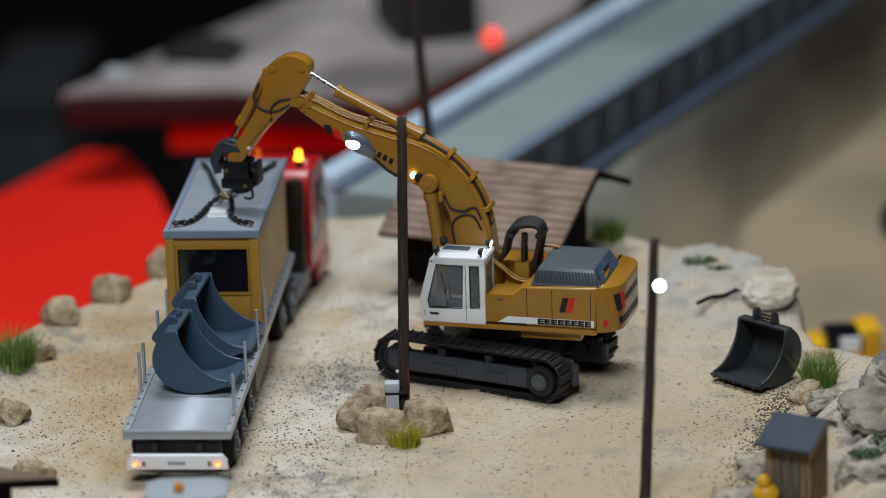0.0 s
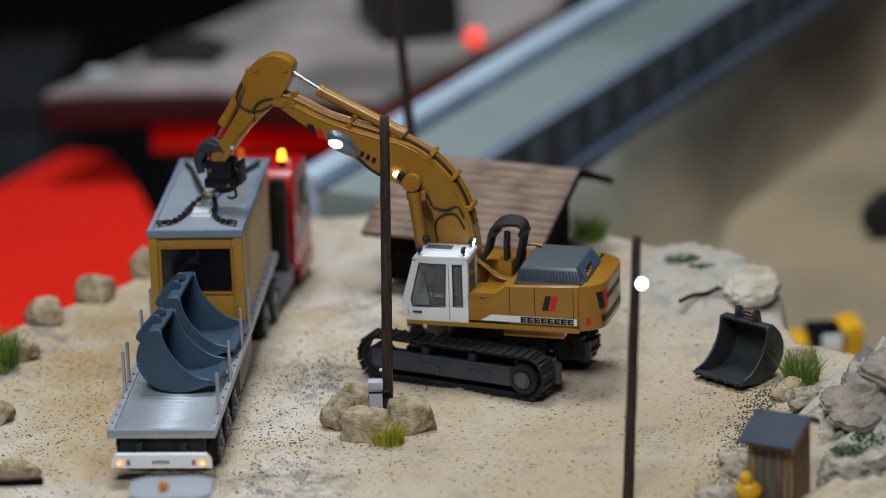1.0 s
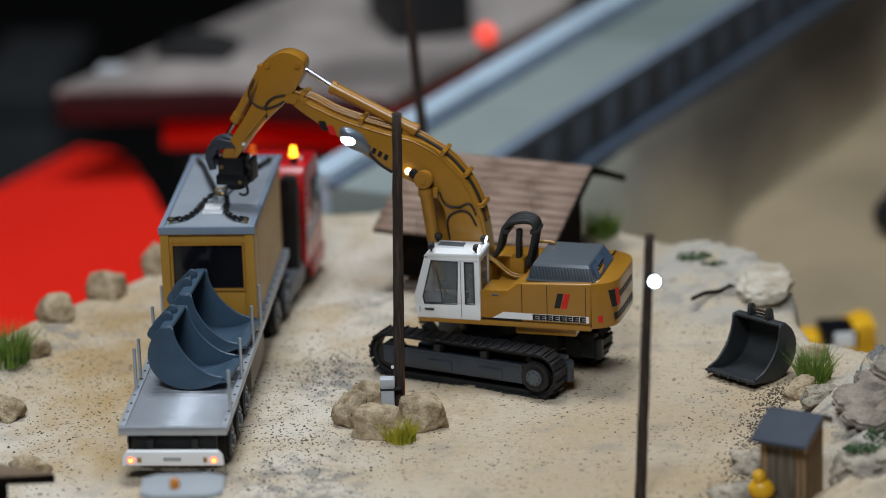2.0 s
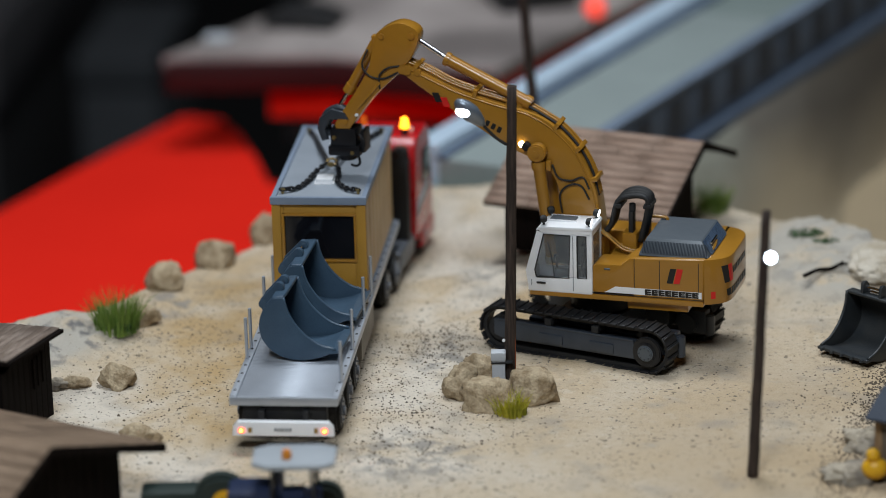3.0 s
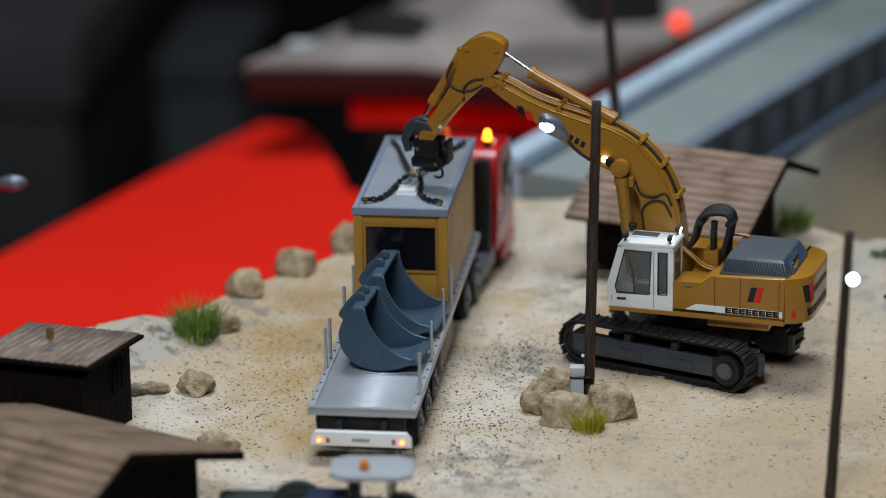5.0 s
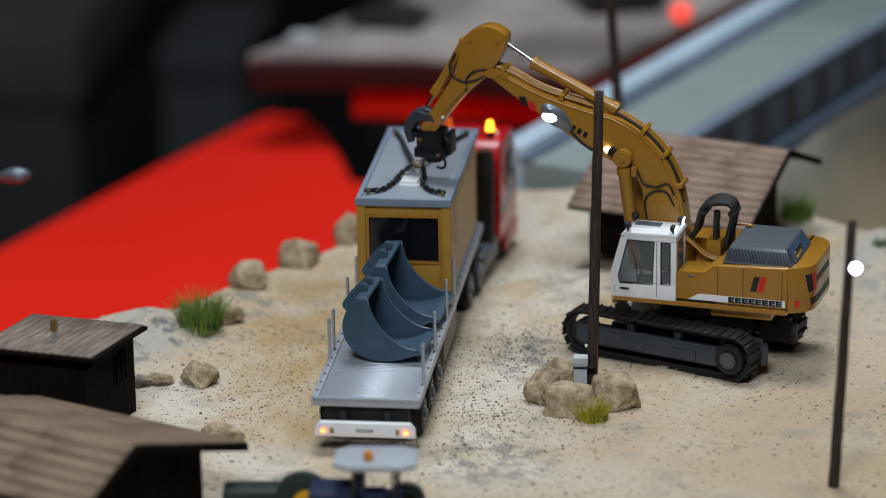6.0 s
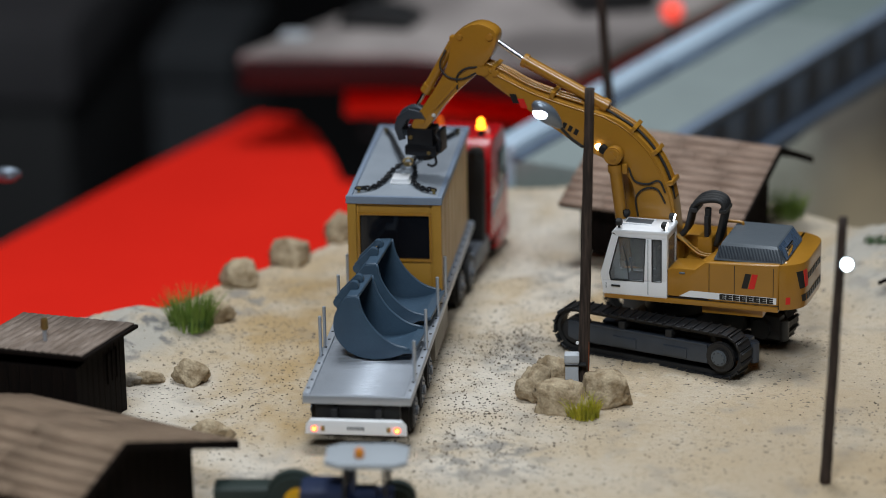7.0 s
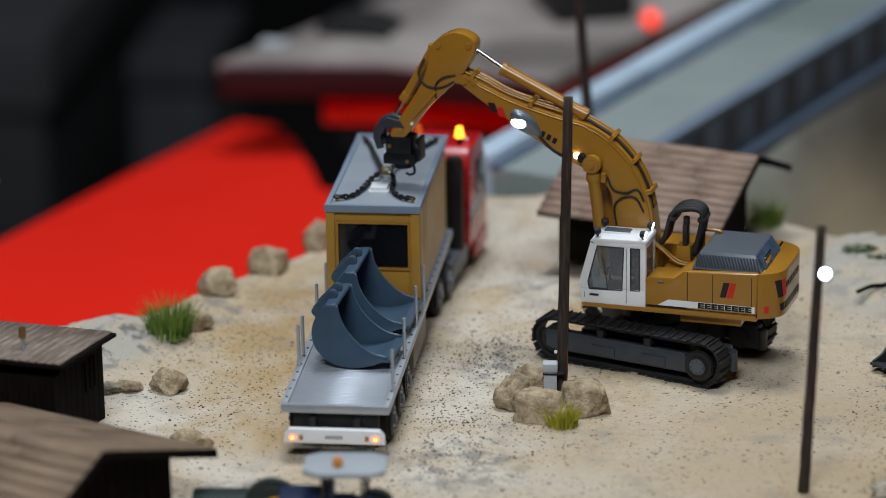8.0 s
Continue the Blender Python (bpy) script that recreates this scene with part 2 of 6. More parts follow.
M = {
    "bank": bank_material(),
    "sand": sand_material(),
    "rock_cream": mat("rock_cream", (0.56, 0.50, 0.41), 0.92, 0, (0.36, 0.29, 0.20), 90, 0.8, 700, 0.3, 1.0, 360),
    "rock": mat("rock", (0.44, 0.345, 0.225), 0.9, 0, (0.20, 0.135, 0.07), 170, 0.9, 900, 0.35, 1.0, 420, per_object=0.12),
    "rock_pale": mat("rock_pale", (0.42, 0.36, 0.275), 0.92, 0, (0.16, 0.14, 0.12), 95, 0.9, 700, 0.35, 1.0, 360),
    "rock_plate": mat("rock_plate", (0.30, 0.25, 0.20), 0.9, 0, (0.13, 0.105, 0.085), 130, 0.9, 700, 0.35, 1.0, 330),
    "ochre": mat("ochre_paint", (0.37, 0.170, 0.018), 0.32, 0, (0.30, 0.138, 0.014), 60, 0.5, 1600, 0.06, 0.06, 900, coat=0.55),
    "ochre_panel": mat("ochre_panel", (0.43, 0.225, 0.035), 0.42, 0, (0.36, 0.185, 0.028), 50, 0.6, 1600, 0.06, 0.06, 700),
    # pale container sides, with side light worked into the lighter colour
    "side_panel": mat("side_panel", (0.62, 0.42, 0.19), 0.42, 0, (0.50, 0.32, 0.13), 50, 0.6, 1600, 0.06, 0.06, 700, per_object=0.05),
    "roof_grey": mat("roof_grey", (0.30, 0.33, 0.37), 0.38, 0.1, (0.25, 0.28, 0.32), 40, 0.6, 1200, 0.06, 0.05, 800),
    "rim_grey": mat("rim_grey", (0.22, 0.27, 0.35), 0.4, 0.1, None, 60, 0.4, 1200, 0.06),
    "bucket": mat("bucket_grey", (0.048, 0.084, 0.125), 0.38, 0, (0.036, 0.064, 0.100), 70, 0.7, 1300, 0.10, 0.10, 700),
    "bucket_dark": mat("bucket_dark", (0.026, 0.030, 0.034), 0.45, 0.1, (0.045, 0.045, 0.042), 90, 0.6, 1300, 0.15, 0.15, 700),
    "frame_grey": mat("frame_grey", (0.042, 0.051, 0.066), 0.36, 0.1, (0.058, 0.068, 0.084), 90, 0.6, 1400, 0.10, 0.06, 800),
    "hood": mat("hood_grey", (0.100, 0.115, 0.130), 0.42, 0.1, (0.08, 0.095, 0.11), 60, 0.6, 1400, 0.06, 0.05, 900),
    "black": mat("black_rubber", (0.014, 0.014, 0.015), 0.6, 0, (0.022, 0.021, 0.02), 120, 0.7, 900, 0.15, 0.2, 900),
    "shoe": mat("track_steel", (0.013, 0.013, 0.015), 0.5, 0.15, (0.026, 0.025, 0.024), 110, 0.7, 900, 0.2, 0.3, 900, per_object=0.15),
    "grab": mat("grab_black", (0.010, 0.010, 0.012), 0.35, 0.2, (0.02, 0.02, 0.022), 120, 0.5, 900, 0.1),
    "hook": mat("hook_grey", (0.05, 0.058, 0.07), 0.4, 0.3, None, 120, 0.5, 900, 0.1),
    "white": mat("white_paint", (0.86, 0.86, 0.87), 0.35, 0, (0.74, 0.75, 0.77), 60, 0.5, 1400, 0.03, coat=0.2),
    "red": mat("red_paint", (0.52, 0.010, 0.014), 0.30, 0, (0.42, 0.008, 0.011), 60, 0.5, 1400, 0.04, coat=0.3),
    "logo_red": mat("logo_red", (0.65, 0.02, 0.015), 0.4, 0, None, 60, 0.2, 1400, 0.03),
    "logo_black": mat("logo_black", (0.012, 0.012, 0.012), 0.4, 0, None, 60, 0.2, 1400, 0.03),
    "alu": mat("aluminium", (0.50, 0.53, 0.58), 0.38, 0.6, (0.42, 0.45, 0.50), 60, 0.6, 1500, 0.08, 0.06, 900),
    "chrome": mat("chrome", (0.75, 0.76, 0.78), 0.12, 1.0, None, 100, 0.2, 1500, 0.03),
    "brass": mat("brass", (0.42, 0.30, 0.12), 0.35, 0.9, None, 200, 0.5, 1500, 0.1),
    "copper": mat("copper_wire", (0.42, 0.12, 0.05), 0.4, 0.7, None, 200, 0.5, 1500, 0.1),
    "chassis": mat("chassis", (0.018, 0.018, 0.02), 0.55, 0.2, (0.035, 0.033, 0.03), 100, 0.6, 900, 0.15),
    "tank": mat("tank_grey", (0.14, 0.15, 0.17), 0.4, 0.3, None, 80, 0.5, 900, 0.08),
    "box_brown": mat("side_box", (0.22, 0.20, 0.17), 0.5, 0.2, (0.17, 0.15, 0.12), 70, 0.6, 900, 0.1),
    "glass": mat("cab_glass", (0.86, 0.90, 0.92), 0.04, 0, None, 60, 0.2, 900, 0.0, trans=0.92, ior=1.2),
    "dark_glass": mat("dark_glass", (0.006, 0.006, 0.008), 0.08, 0, (0.012, 0.011, 0.012), 40, 0.6, 900, 0.1),
    "interior": mat("cab_interior", (0.05, 0.052, 0.055), 0.7, 0, None, 80, 0.5, 900, 0.1),
    "interior_light": mat("cab_lining", (0.16, 0.16, 0.155), 0.7, 0, None, 80, 0.5, 900, 0.06),
    "pole": wood("pole_wood", (0.030, 0.022, 0.018), (0.075, 0.052, 0.042), (12, 12, 1), 90),
    "hut_wall": wood("hut_wall", (0.0045, 0.003, 0.0026), (0.010, 0.006, 0.0045), (12, 12, 1), 70, 0.85, 0.12),
    "hut_roof": wood("hut_roof", (0.22, 0.148, 0.098), (0.29, 0.205, 0.14), (3, 14, 14), 30),
    "lean_roof": wood("lean_roof", (0.19, 0.14, 0.108), (0.33, 0.26, 0.215), (14, 2, 14), 30),
    "shed_roof": wood("shed_roof", (0.25, 0.165, 0.12), (0.40, 0.285, 0.22), (2, 14, 14), 28),
    "plank": wood("outhouse_plank", (0.20, 0.125, 0.065), (0.34, 0.23, 0.13), (12, 12, 1), 60),
    "plank_grey": wood("outhouse_door", (0.10, 0.08, 0.06), (0.19, 0.16, 0.125), (12, 12, 1), 60),
    "slate": mat("slate", (0.028, 0.037, 0.055), 0.7, 0, (0.045, 0.055, 0.075), 90, 0.7, 900, 0.15, 0.3, 600),
    "box_grey": mat("meter_box", (0.52, 0.54, 0.57), 0.5, 0, (0.44, 0.46, 0.48), 120, 0.5, 1200, 0.06),
    "led": mat("led_lens", (0.9, 0.95, 1.0), 0.3, emit=(0.80, 0.91, 1.0), strength=12.0),
    "led_small": mat("work_light_lens", (0.9, 0.95, 1.0), 0.3, emit=(0.85, 0.93, 1.0), strength=5.0),
    "led_warm": mat("warm_light_lens", (1.0, 0.9, 0.7), 0.3, emit=(1.0, 0.85, 0.45), strength=14.0),
    "led_red": mat("tail_light_lens", (1.0, 0.2, 0.05), 0.3, emit=(1.0, 0.10, 0.02), strength=4.0),
    "led_core": mat("tail_light_bulb", (1.0, 0.7, 0.2), 0.3, emit=(1.0, 0.55, 0.10), strength=6.0),
    "beacon_lit": mat("beacon_lit", (1.0, 0.35, 0.02), 0.2, emit=(1.0, 0.30, 0.015), strength=7.0),
    "beacon": mat("beacon_orange", (0.80, 0.17, 0.02), 0.2, emit=(1.0, 0.14, 0.01), strength=0.15),
    "beacon_dull": mat("beacon_dull", (0.72, 0.26, 0.035), 0.35, 0, (0.55, 0.18, 0.02), 80, 0.5, 900, 0.08),
    "signal_red": mat("signal_red", (1.0, 0.1, 0.06), 0.4, emit=(1.0, 0.09, 0.06), strength=0.75),
    "lamp_shell": mat("lamp_shell", (0.20, 0.235, 0.28), 0.35, 0.5, None, 100, 0.4, 1200, 0.06),
    "grass": mat("grass", (0.20, 0.29, 0.05), 0.6, 0, (0.075, 0.15, 0.02), 160, 0.9, 900, 0.3),
    "grass_yellow": mat("grass_yellow", (0.52, 0.46, 0.035), 0.6, 0, (0.28, 0.29, 0.025), 160, 0.9, 900, 0.3),
    "moss": mat("moss", (0.05, 0.10, 0.035), 0.9, 0, (0.03, 0.07, 0.02), 160, 0.9, 900, 0.3, 0.6, 800),
    "grit": mat("grit", (0.060, 0.045, 0.033), 0.9, 0, (0.20, 0.15, 0.10), 60, 0.9, 500, 0.3),
    "red_cloth": mat("red_cloth", (0.78, 0.018, 0.008), 0.9, 0, (0.66, 0.012, 0.006), 5, 0.5, 300, 0.08, 0.2, 400, spec=0.12),
    "slab_top": mat("slab_top", (0.38, 0.33, 0.31), 0.55, 0, (0.09, 0.075, 0.07), 9, 0.8, 200, 0.15, 0.2, 200),
    "slab_side": mat("slab_side", (0.028, 0.006, 0.007), 0.5, 0, (0.016, 0.005, 0.006), 10, 0.6, 200, 0.1),
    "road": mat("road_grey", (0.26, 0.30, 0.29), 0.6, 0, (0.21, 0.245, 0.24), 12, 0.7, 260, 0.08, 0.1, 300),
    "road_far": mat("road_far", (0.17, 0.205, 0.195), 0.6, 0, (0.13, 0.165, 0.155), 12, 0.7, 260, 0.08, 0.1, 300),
    "kerb": mat("kerb_pale", (0.44, 0.54, 0.64), 0.55, 0, (0.36, 0.46, 0.56), 14, 0.6, 260, 0.06),
    "parapet": mat("parapet_blue", (0.085, 0.115, 0.165), 0.6, 0, (0.06, 0.08, 0.12), 16, 0.6, 260, 0.08),
    "coping": mat("coping_grey", (0.15, 0.19, 0.25), 0.6, 0, (0.11, 0.145, 0.20), 16, 0.6, 260, 0.08),
    "parapet_slot": mat("parapet_slot", (0.038, 0.045, 0.060), 0.7, 0, None, 16, 0.4, 260, 0.08),
    "table": mat("table_top", (0.31, 0.240, 0.150), 0.7, 0, (0.20, 0.155, 0.095), 6, 0.9, 200, 0.1, 0.15, 200),
    "case_grey": mat("case_grey", (0.022, 0.024, 0.027), 0.8, 0, (0.016, 0.018, 0.020), 3, 0.6, 40, 0.1),
    "board_grey": mat("board_grey", (0.050, 0.047, 0.050), 0.8, 0, (0.028, 0.026, 0.028), 4, 0.7, 40, 0.1),
    "hall_dark": mat("hall_dark", (0.006, 0.0055, 0.006), 0.95, 0, (0.010, 0.009, 0.010), 1.5, 0.7, 20, 0.1),
    "hall_ceiling": mat("hall_ceiling", (0.25, 0.25, 0.26), 0.9, 0, None, 1.5, 0.4, 20, 0.1),
    "toy_yellow": mat("toy_yellow", (0.75, 0.40, 0.015), 0.4, 0, (0.65, 0.33, 0.01), 60, 0.5, 900, 0.05),
    "loader_green": mat("loader_green", (0.020, 0.031, 0.027), 0.5, 0, (0.03, 0.042, 0.036), 60, 0.5, 900, 0.1),
    # blue of the rear hood panel is a reflection put into the colour
    "hood_reflection": mat("hood_reflection", (0.075, 0.115, 0.18), 0.25, 0.2, (0.12, 0.165, 0.24), 90, 0.8, 900, 0.1, 0.3, 300, coat=0.5),
    "navy": mat("navy_paint", (0.02, 0.03, 0.07), 0.4, 0, None, 60, 0.4, 900, 0.06),
    "roof_white": mat("loader_roof", (0.36, 0.385, 0.41), 0.5, 0, (0.27, 0.30, 0.33), 60, 0.4, 900, 0.05),
}


# ---------------------------------------------------------------- mesh helpers
def box(x0, x1, y0, y1, z0, z1, bevel=0.0, seg=2):
    bm = bmesh.new()
    bmesh.ops.create_cube(bm, size=1)
    for v in bm.verts:
        v.co = Vector((x0 + (v.co.x + 0.5) * (x1 - x0), y0 + (v.co.y + 0.5) * (y1 - y0), z0 + (v.co.z + 0.5) * (z1 - z0)))
    if bevel:
        bmesh.ops.bevel(bm, geom=bm.edges[:], offset=bevel, segments=seg, profile=0.6, affect="EDGES")
    return bm


def prism(outline, low, high, axis="y", bevel=0.0, seg=2):
    """An outline swept along one axis: (x, z) outlines along y, (y, z) along x, (x, y) along z."""
    bm = bmesh.new()
    put = {"y": lambda a, b, c: (a, c, b), "x": lambda a, b, c: (c, a, b), "z": lambda a, b, c: (a, b, c)}[axis]
    ends = [[bm.verts.new(put(a, b, c)) for a, b in outline] for c in (low, high)]
    bm.faces.new(ends[0]), bm.faces.new(ends[1][::-1])
    k = len(outline)
    for i in range(k):
        bm.faces.new((ends[0][i], ends[0][(i + 1) % k], ends[1][(i + 1) % k], ends[1][i]))
    bmesh.ops.recalc_face_normals(bm, faces=bm.faces[:])
    if bevel:
        caps = [e for e in bm.edges if any(len(f.verts) == k and k > 4 for f in e.link_faces)] if k > 4 else bm.edges[:]
        bmesh.ops.bevel(bm, geom=caps, offset=bevel, segments=seg, profile=0.6, affect="EDGES")
    return bm


def frustum(bottom, top, z0, z1, bevel=0.0):
    """A solid between two four-cornered outlines (x, y) at two heights."""
    bm = bmesh.new()
    a, b = [bm.verts.new((*p, z0)) for p in bottom], [bm.verts.new((*p, z1)) for p in top]
    bm.faces.new(a), bm.faces.new(b[::-1])
    for i in range(4):
        bm.faces.new((a[i], a[(i + 1) % 4], b[(i + 1) % 4], b[i]))
    bmesh.ops.recalc_face_normals(bm, faces=bm.faces[:])
    if bevel:
        bmesh.ops.bevel(bm, geom=bm.edges[:], offset=bevel, segments=2, profile=0.6, affect="EDGES")
    return bm


def rod(a, b, r0, r1=None, n=14, bevel=0.0):
    a, b = Vector(a), Vector(b)
    bm = bmesh.new()
    bmesh.ops.create_cone(bm, cap_ends=True, segments=n, radius1=r0, radius2=r0 if r1 is None else r1, depth=(b - a).length)
    if bevel:
        rim = [e for e in bm.edges if any(len(f.verts) == n for f in e.link_faces)]
        bmesh.ops.bevel(bm, geom=rim, offset=bevel, segments=2, affect="EDGES")
    turn = (b - a).to_track_quat("Z", "Y").to_matrix().to_4x4()
    bmesh.ops.transform(bm, matrix=Matrix.Translation((a + b) / 2) @ turn, verts=bm.verts[:])
    return bm


def curve_points(points, steps=6):
    """A smooth line through a few points."""
    p = [Vector(q) for q in points]
    p = [2 * p[0] - p[1], *p, 2 * p[-1] - p[-2]]
    out = []
    for i in range(1, len(p) - 2):
        for s in range(steps):
            t = s / steps
            out.append(0.5 * ((2 * p[i]) + (p[i + 1] - p[i - 1]) * t + (2 * p[i - 1] - 5 * p[i] + 4 * p[i + 1] - p[i + 2]) * t * t
                              + (3 * p[i] - p[i - 1] - 3 * p[i + 1] + p[i + 2]) * t ** 3))
    return out + [p[-2]]


def tube(points, radius, n=8, steps=6):
    line = curve_points(points, steps) if steps else [Vector(p) for p in points]
    bm = bmesh.new()
    rings = []
    side = None
    for i, q in enumerate(line):
        way = (line[min(i + 1, len(line) - 1)] - line[max(i - 1, 0)]).normalized()
        if side is None:
            side = way.orthogonal().normalized()
        side = (side - way * side.dot(way)).normalized()
        other = way.cross(side)
        rings.append([bm.verts.new(q + radius * (math.cos(2 * math.pi * k / n) * side + math.sin(2 * math.pi * k / n) * other)) for k in range(n)])
    for a, b in zip(rings, rings[1:]):
        for k in range(n):
            bm.faces.new((a[k], a[(k + 1) % n], b[(k + 1) % n], b[k]))
    bm.faces.new(rings[0][::-1]), bm.faces.new(rings[-1])
    return bm


def merged(*parts):
    bm = bmesh.new()
    for p in parts:
        me = bpy.data.meshes.new("joined")
        p.to_mesh(me)
        bm.from_mesh(me)
        bpy.data.meshes.remove(me)
        p.free()
    return bm


def moved(bm, m):
    bmesh.ops.transform(bm, matrix=m, verts=bm.verts[:])
    return bm


def mesh_of(name, bm, material, sharp=38):
    for f in bm.faces:
        f.smooth = True
    for e in bm.edges:
        e.smooth = len(e.link_faces) == 2 and e.calc_face_angle(0) < radians(sharp)
    me = bpy.data.meshes.new(name)
    bm.to_mesh(me)
    bm.free()
    me.materials.append(M[material])
    return me


def part(name, bm, material, parent=None, label=""):
    ob = new(name, mesh_of(name, bm, material))
    if parent is not None:
        ob.parent = parent
    return tagged(ob, label)


def share(name, mesh, parent, m):
    ob = new(name, mesh)
    ob.parent = parent
    ob.matrix_basis = m
    return ob


def thing(name, m, label, category, group="", kind=""):
    ob = new(name)
    ob.empty_display_size = 0.01
    ob.matrix_basis = m
    return tagged(ob, label, category, group, kind)


def solid(name, bm, material, label, category, group="", kind="", m=None):
    ob = part(name, bm, material)
    if m is not None:
        ob.matrix_basis = m
    return tagged(ob, label, category, group, kind)


def smooth(a, b, x):
    t = min(1, max(0, (x - a) / (b - a)))
    return t * t * (3 - 2 * t)


# ---------------------------------------------------------------- hall and tables
solid("floor", box(-4, 4.5, -4, 6, -1.0, -0.95), "hall_dark", "dark hall floor under the tables", "floor", kind="structure")
solid("ceiling", box(-4, 4.5, -4, 6, 3.2, 3.3), "hall_ceiling", "plain grey ceiling of the exhibition hall", "ceiling", kind="structure")
for nm, b in (("wall_north", (-4, 4.5, 6, 6.1)), ("wall_south", (-4, 4.5, -4.1, -4)), ("wall_west", (-4.1, -4, -4, 6)), ("wall_east", (4.5, 4.6, -4, 6))):
    solid(nm, box(*b, -0.95, 3.2), "hall_dark", "dark wall of the exhibition hall", "wall", kind="structure")

TABLE_Z = -0.12


def table_plane(name, outline, z, depth, material, label):
    table = thing(name, pose(outline[0][0], outline[0][1], -0.95), label, "table")
    ox, oy = outline[0]
    part("tabletop", prism([(x - ox, y - oy) for x, y in outline], z - depth + 0.95, z + 0.95, "z", 0.004), material, table)
    cx, cy = sum(x for x, _ in outline) / len(outline), sum(y for _, y in outline) / len(outline)
    for x, y in outline[::2]:
        lx, ly = x + (cx - x) * 0.25 - ox, y + (cy - y) * 0.25 - oy
        part("leg", box(lx - 0.02, lx + 0.02, ly - 0.02, ly + 0.02, 0.0, z - depth + 0.951, 0.003), "chassis", table)
    return table


# outline notched near (-0.10, 0.64): platform shadow on the cloth, given as shape
table_plane("red_table", [(-0.70, -0.47), (-0.70, -0.90), (0.36, -0.90), (0.25, 0.12), (0.05, 0.27), (0.05, 0.82), (-0.060, 0.82), (-0.060, 0.640), (-0.100, 0.640), (-0.115, 0.690), (-0.137, 0.752), (-0.156, 0.789), (-0.186, 0.798), (-0.242, 0.662), (-0.308, 0.485)], TABLE_Z, 0.03, "red_cloth",
            "table covered with bright red cloth under the model")
table_plane("sand_table", [(0.365, -0.9), (1.2, -0.9), (1.6, 2.2), (0.055, 2.2), (0.055, 0.95), (0.055, 0.275), (0.255, 0.125)], TABLE_Z + 0.012, 0.03, "table",
            "beige table top beside the model landscape")


# ---------------------------------------------------------------- sand landscape
OUTLINE = [(-0.25, -0.42), (-0.24, -0.06), (-0.155, 0.012), (-0.113, 0.045), (-0.083, 0.105), (-0.056, 0.152), (-0.035, 0.184), (0.0, 0.235),
           (0.05, 0.290), (0.12, 0.305), (0.20, 0.255), (0.245, 0.215), (0.30, 0.165), (0.322, 0.11), (0.33, 0.05), (0.37, 0.035), (0.46, 0.03), (0.48, -0.42)]


def edge_distance(x, y):
    """Distance to the border of the landscape, positive inside."""
    best, inside = 9.0, False
    for (ax, ay), (bx, by) in zip(OUTLINE, OUTLINE[1:] + OUTLINE[:1]):
        dx, dy = bx - ax, by - ay
        t = max(0, min(1, ((x - ax) * dx + (y - ay) * dy) / (dx * dx + dy * dy)))
        best = min(best, math.hypot(x - ax - t * dx, y - ay - t * dy))
        if (ay > y) != (by > y) and x < ax + (y - ay) / dy * dx:
            inside = not inside
    return best if inside else -best


def hump(x, y, cx, cy, rx, ry, h):
    d = math.hypot((x - cx) / rx, (y - cy) / ry)
    return h * (1 - smooth(0.35, 1.0, d))


def ground(x, y):
    """Height of the sand."""
    q = Vector((x, y, 0))
    z = 0.0012 * noise.noise(q * 22) + 0.0007 * noise.noise(q * 70) + 0.0004 * noise.noise(q * 170)
    # wheel ruts curving past the truck
    rut = hump(x, y, 0.115, 0.10, 0.075, 0.13, 1.0)
    if rut:
        z += rut * 0.0022 * noise.noise(Vector(((x * 0.86 - y * 0.5) * 75, (x * 0.5 + y * 0.86) * 9, 4)))
    z -= 0.007 * smooth(0.03, 0.17, y) * (1 - smooth(0.10, 0.16, x))
    folds = Vector((x * 0.8 + y * 0.6, (y * 0.8 - x * 0.6) * 2.6, 0))
    rough = abs(noise.noise(folds * 30)) + 0.4 * abs(noise.noise(folds * 80)) + 0.16 * abs(noise.noise(q * 210)) - 0.30
    crag = hump(x, y, 0.395, -0.075, 0.088, 0.105, 0.036) + hump(x, y, 0.36, -0.19, 0.055, 0.06, 0.014)
    ridge = hump(x, y, 0.280, 0.135, 0.062, 0.085, 0.013)
    knoll = hump(x, y, -0.118, 0.005, 0.048, 0.050, 0.009)
    z += crag * (0.75 + 0.75 * rough) + ridge * (0.85 + 0.45 * rough) + knoll * (0.7 + 0.9 * rough)
    return z


def build_ground():
    step, x0, y0, nx, ny = 0.0025, -0.255, -0.425, 296, 294
    height, keep = {}, {}
    verts, faces = [], []
    for j in range(ny):
        for i in range(nx):
            x, y = x0 + i * step, y0 + j * step
            d = edge_distance(x, y) + 0.006 * noise.noise(Vector((x * 40, y * 40, 3)))
            fall = smooth(-0.012, 0.006, d)
            z = (ground(x, y) + 0.0) * fall + (TABLE_Z - 0.004) * (1 - fall)
            keep[i, j] = d > -0.02
            verts.append((x, y, z))
    for j in range(ny - 1):
        for i in range(nx - 1):
            if keep[i, j] or keep[i + 1, j] or keep[i, j + 1] or keep[i + 1, j + 1]:
                a = j * nx + i
                faces.append((a, a + 1, a + nx + 1, a + nx))
    me = bpy.data.meshes.new("ground")
    me.from_pydata(verts, [], faces)
    me.polygons.foreach_set("use_smooth", [True] * len(me.polygons))
    me.materials.append(M["sand"])
    tagged(new("ground", me), "pale dusty sand landscape with dark grit", "ground", kind="structure")


build_ground()


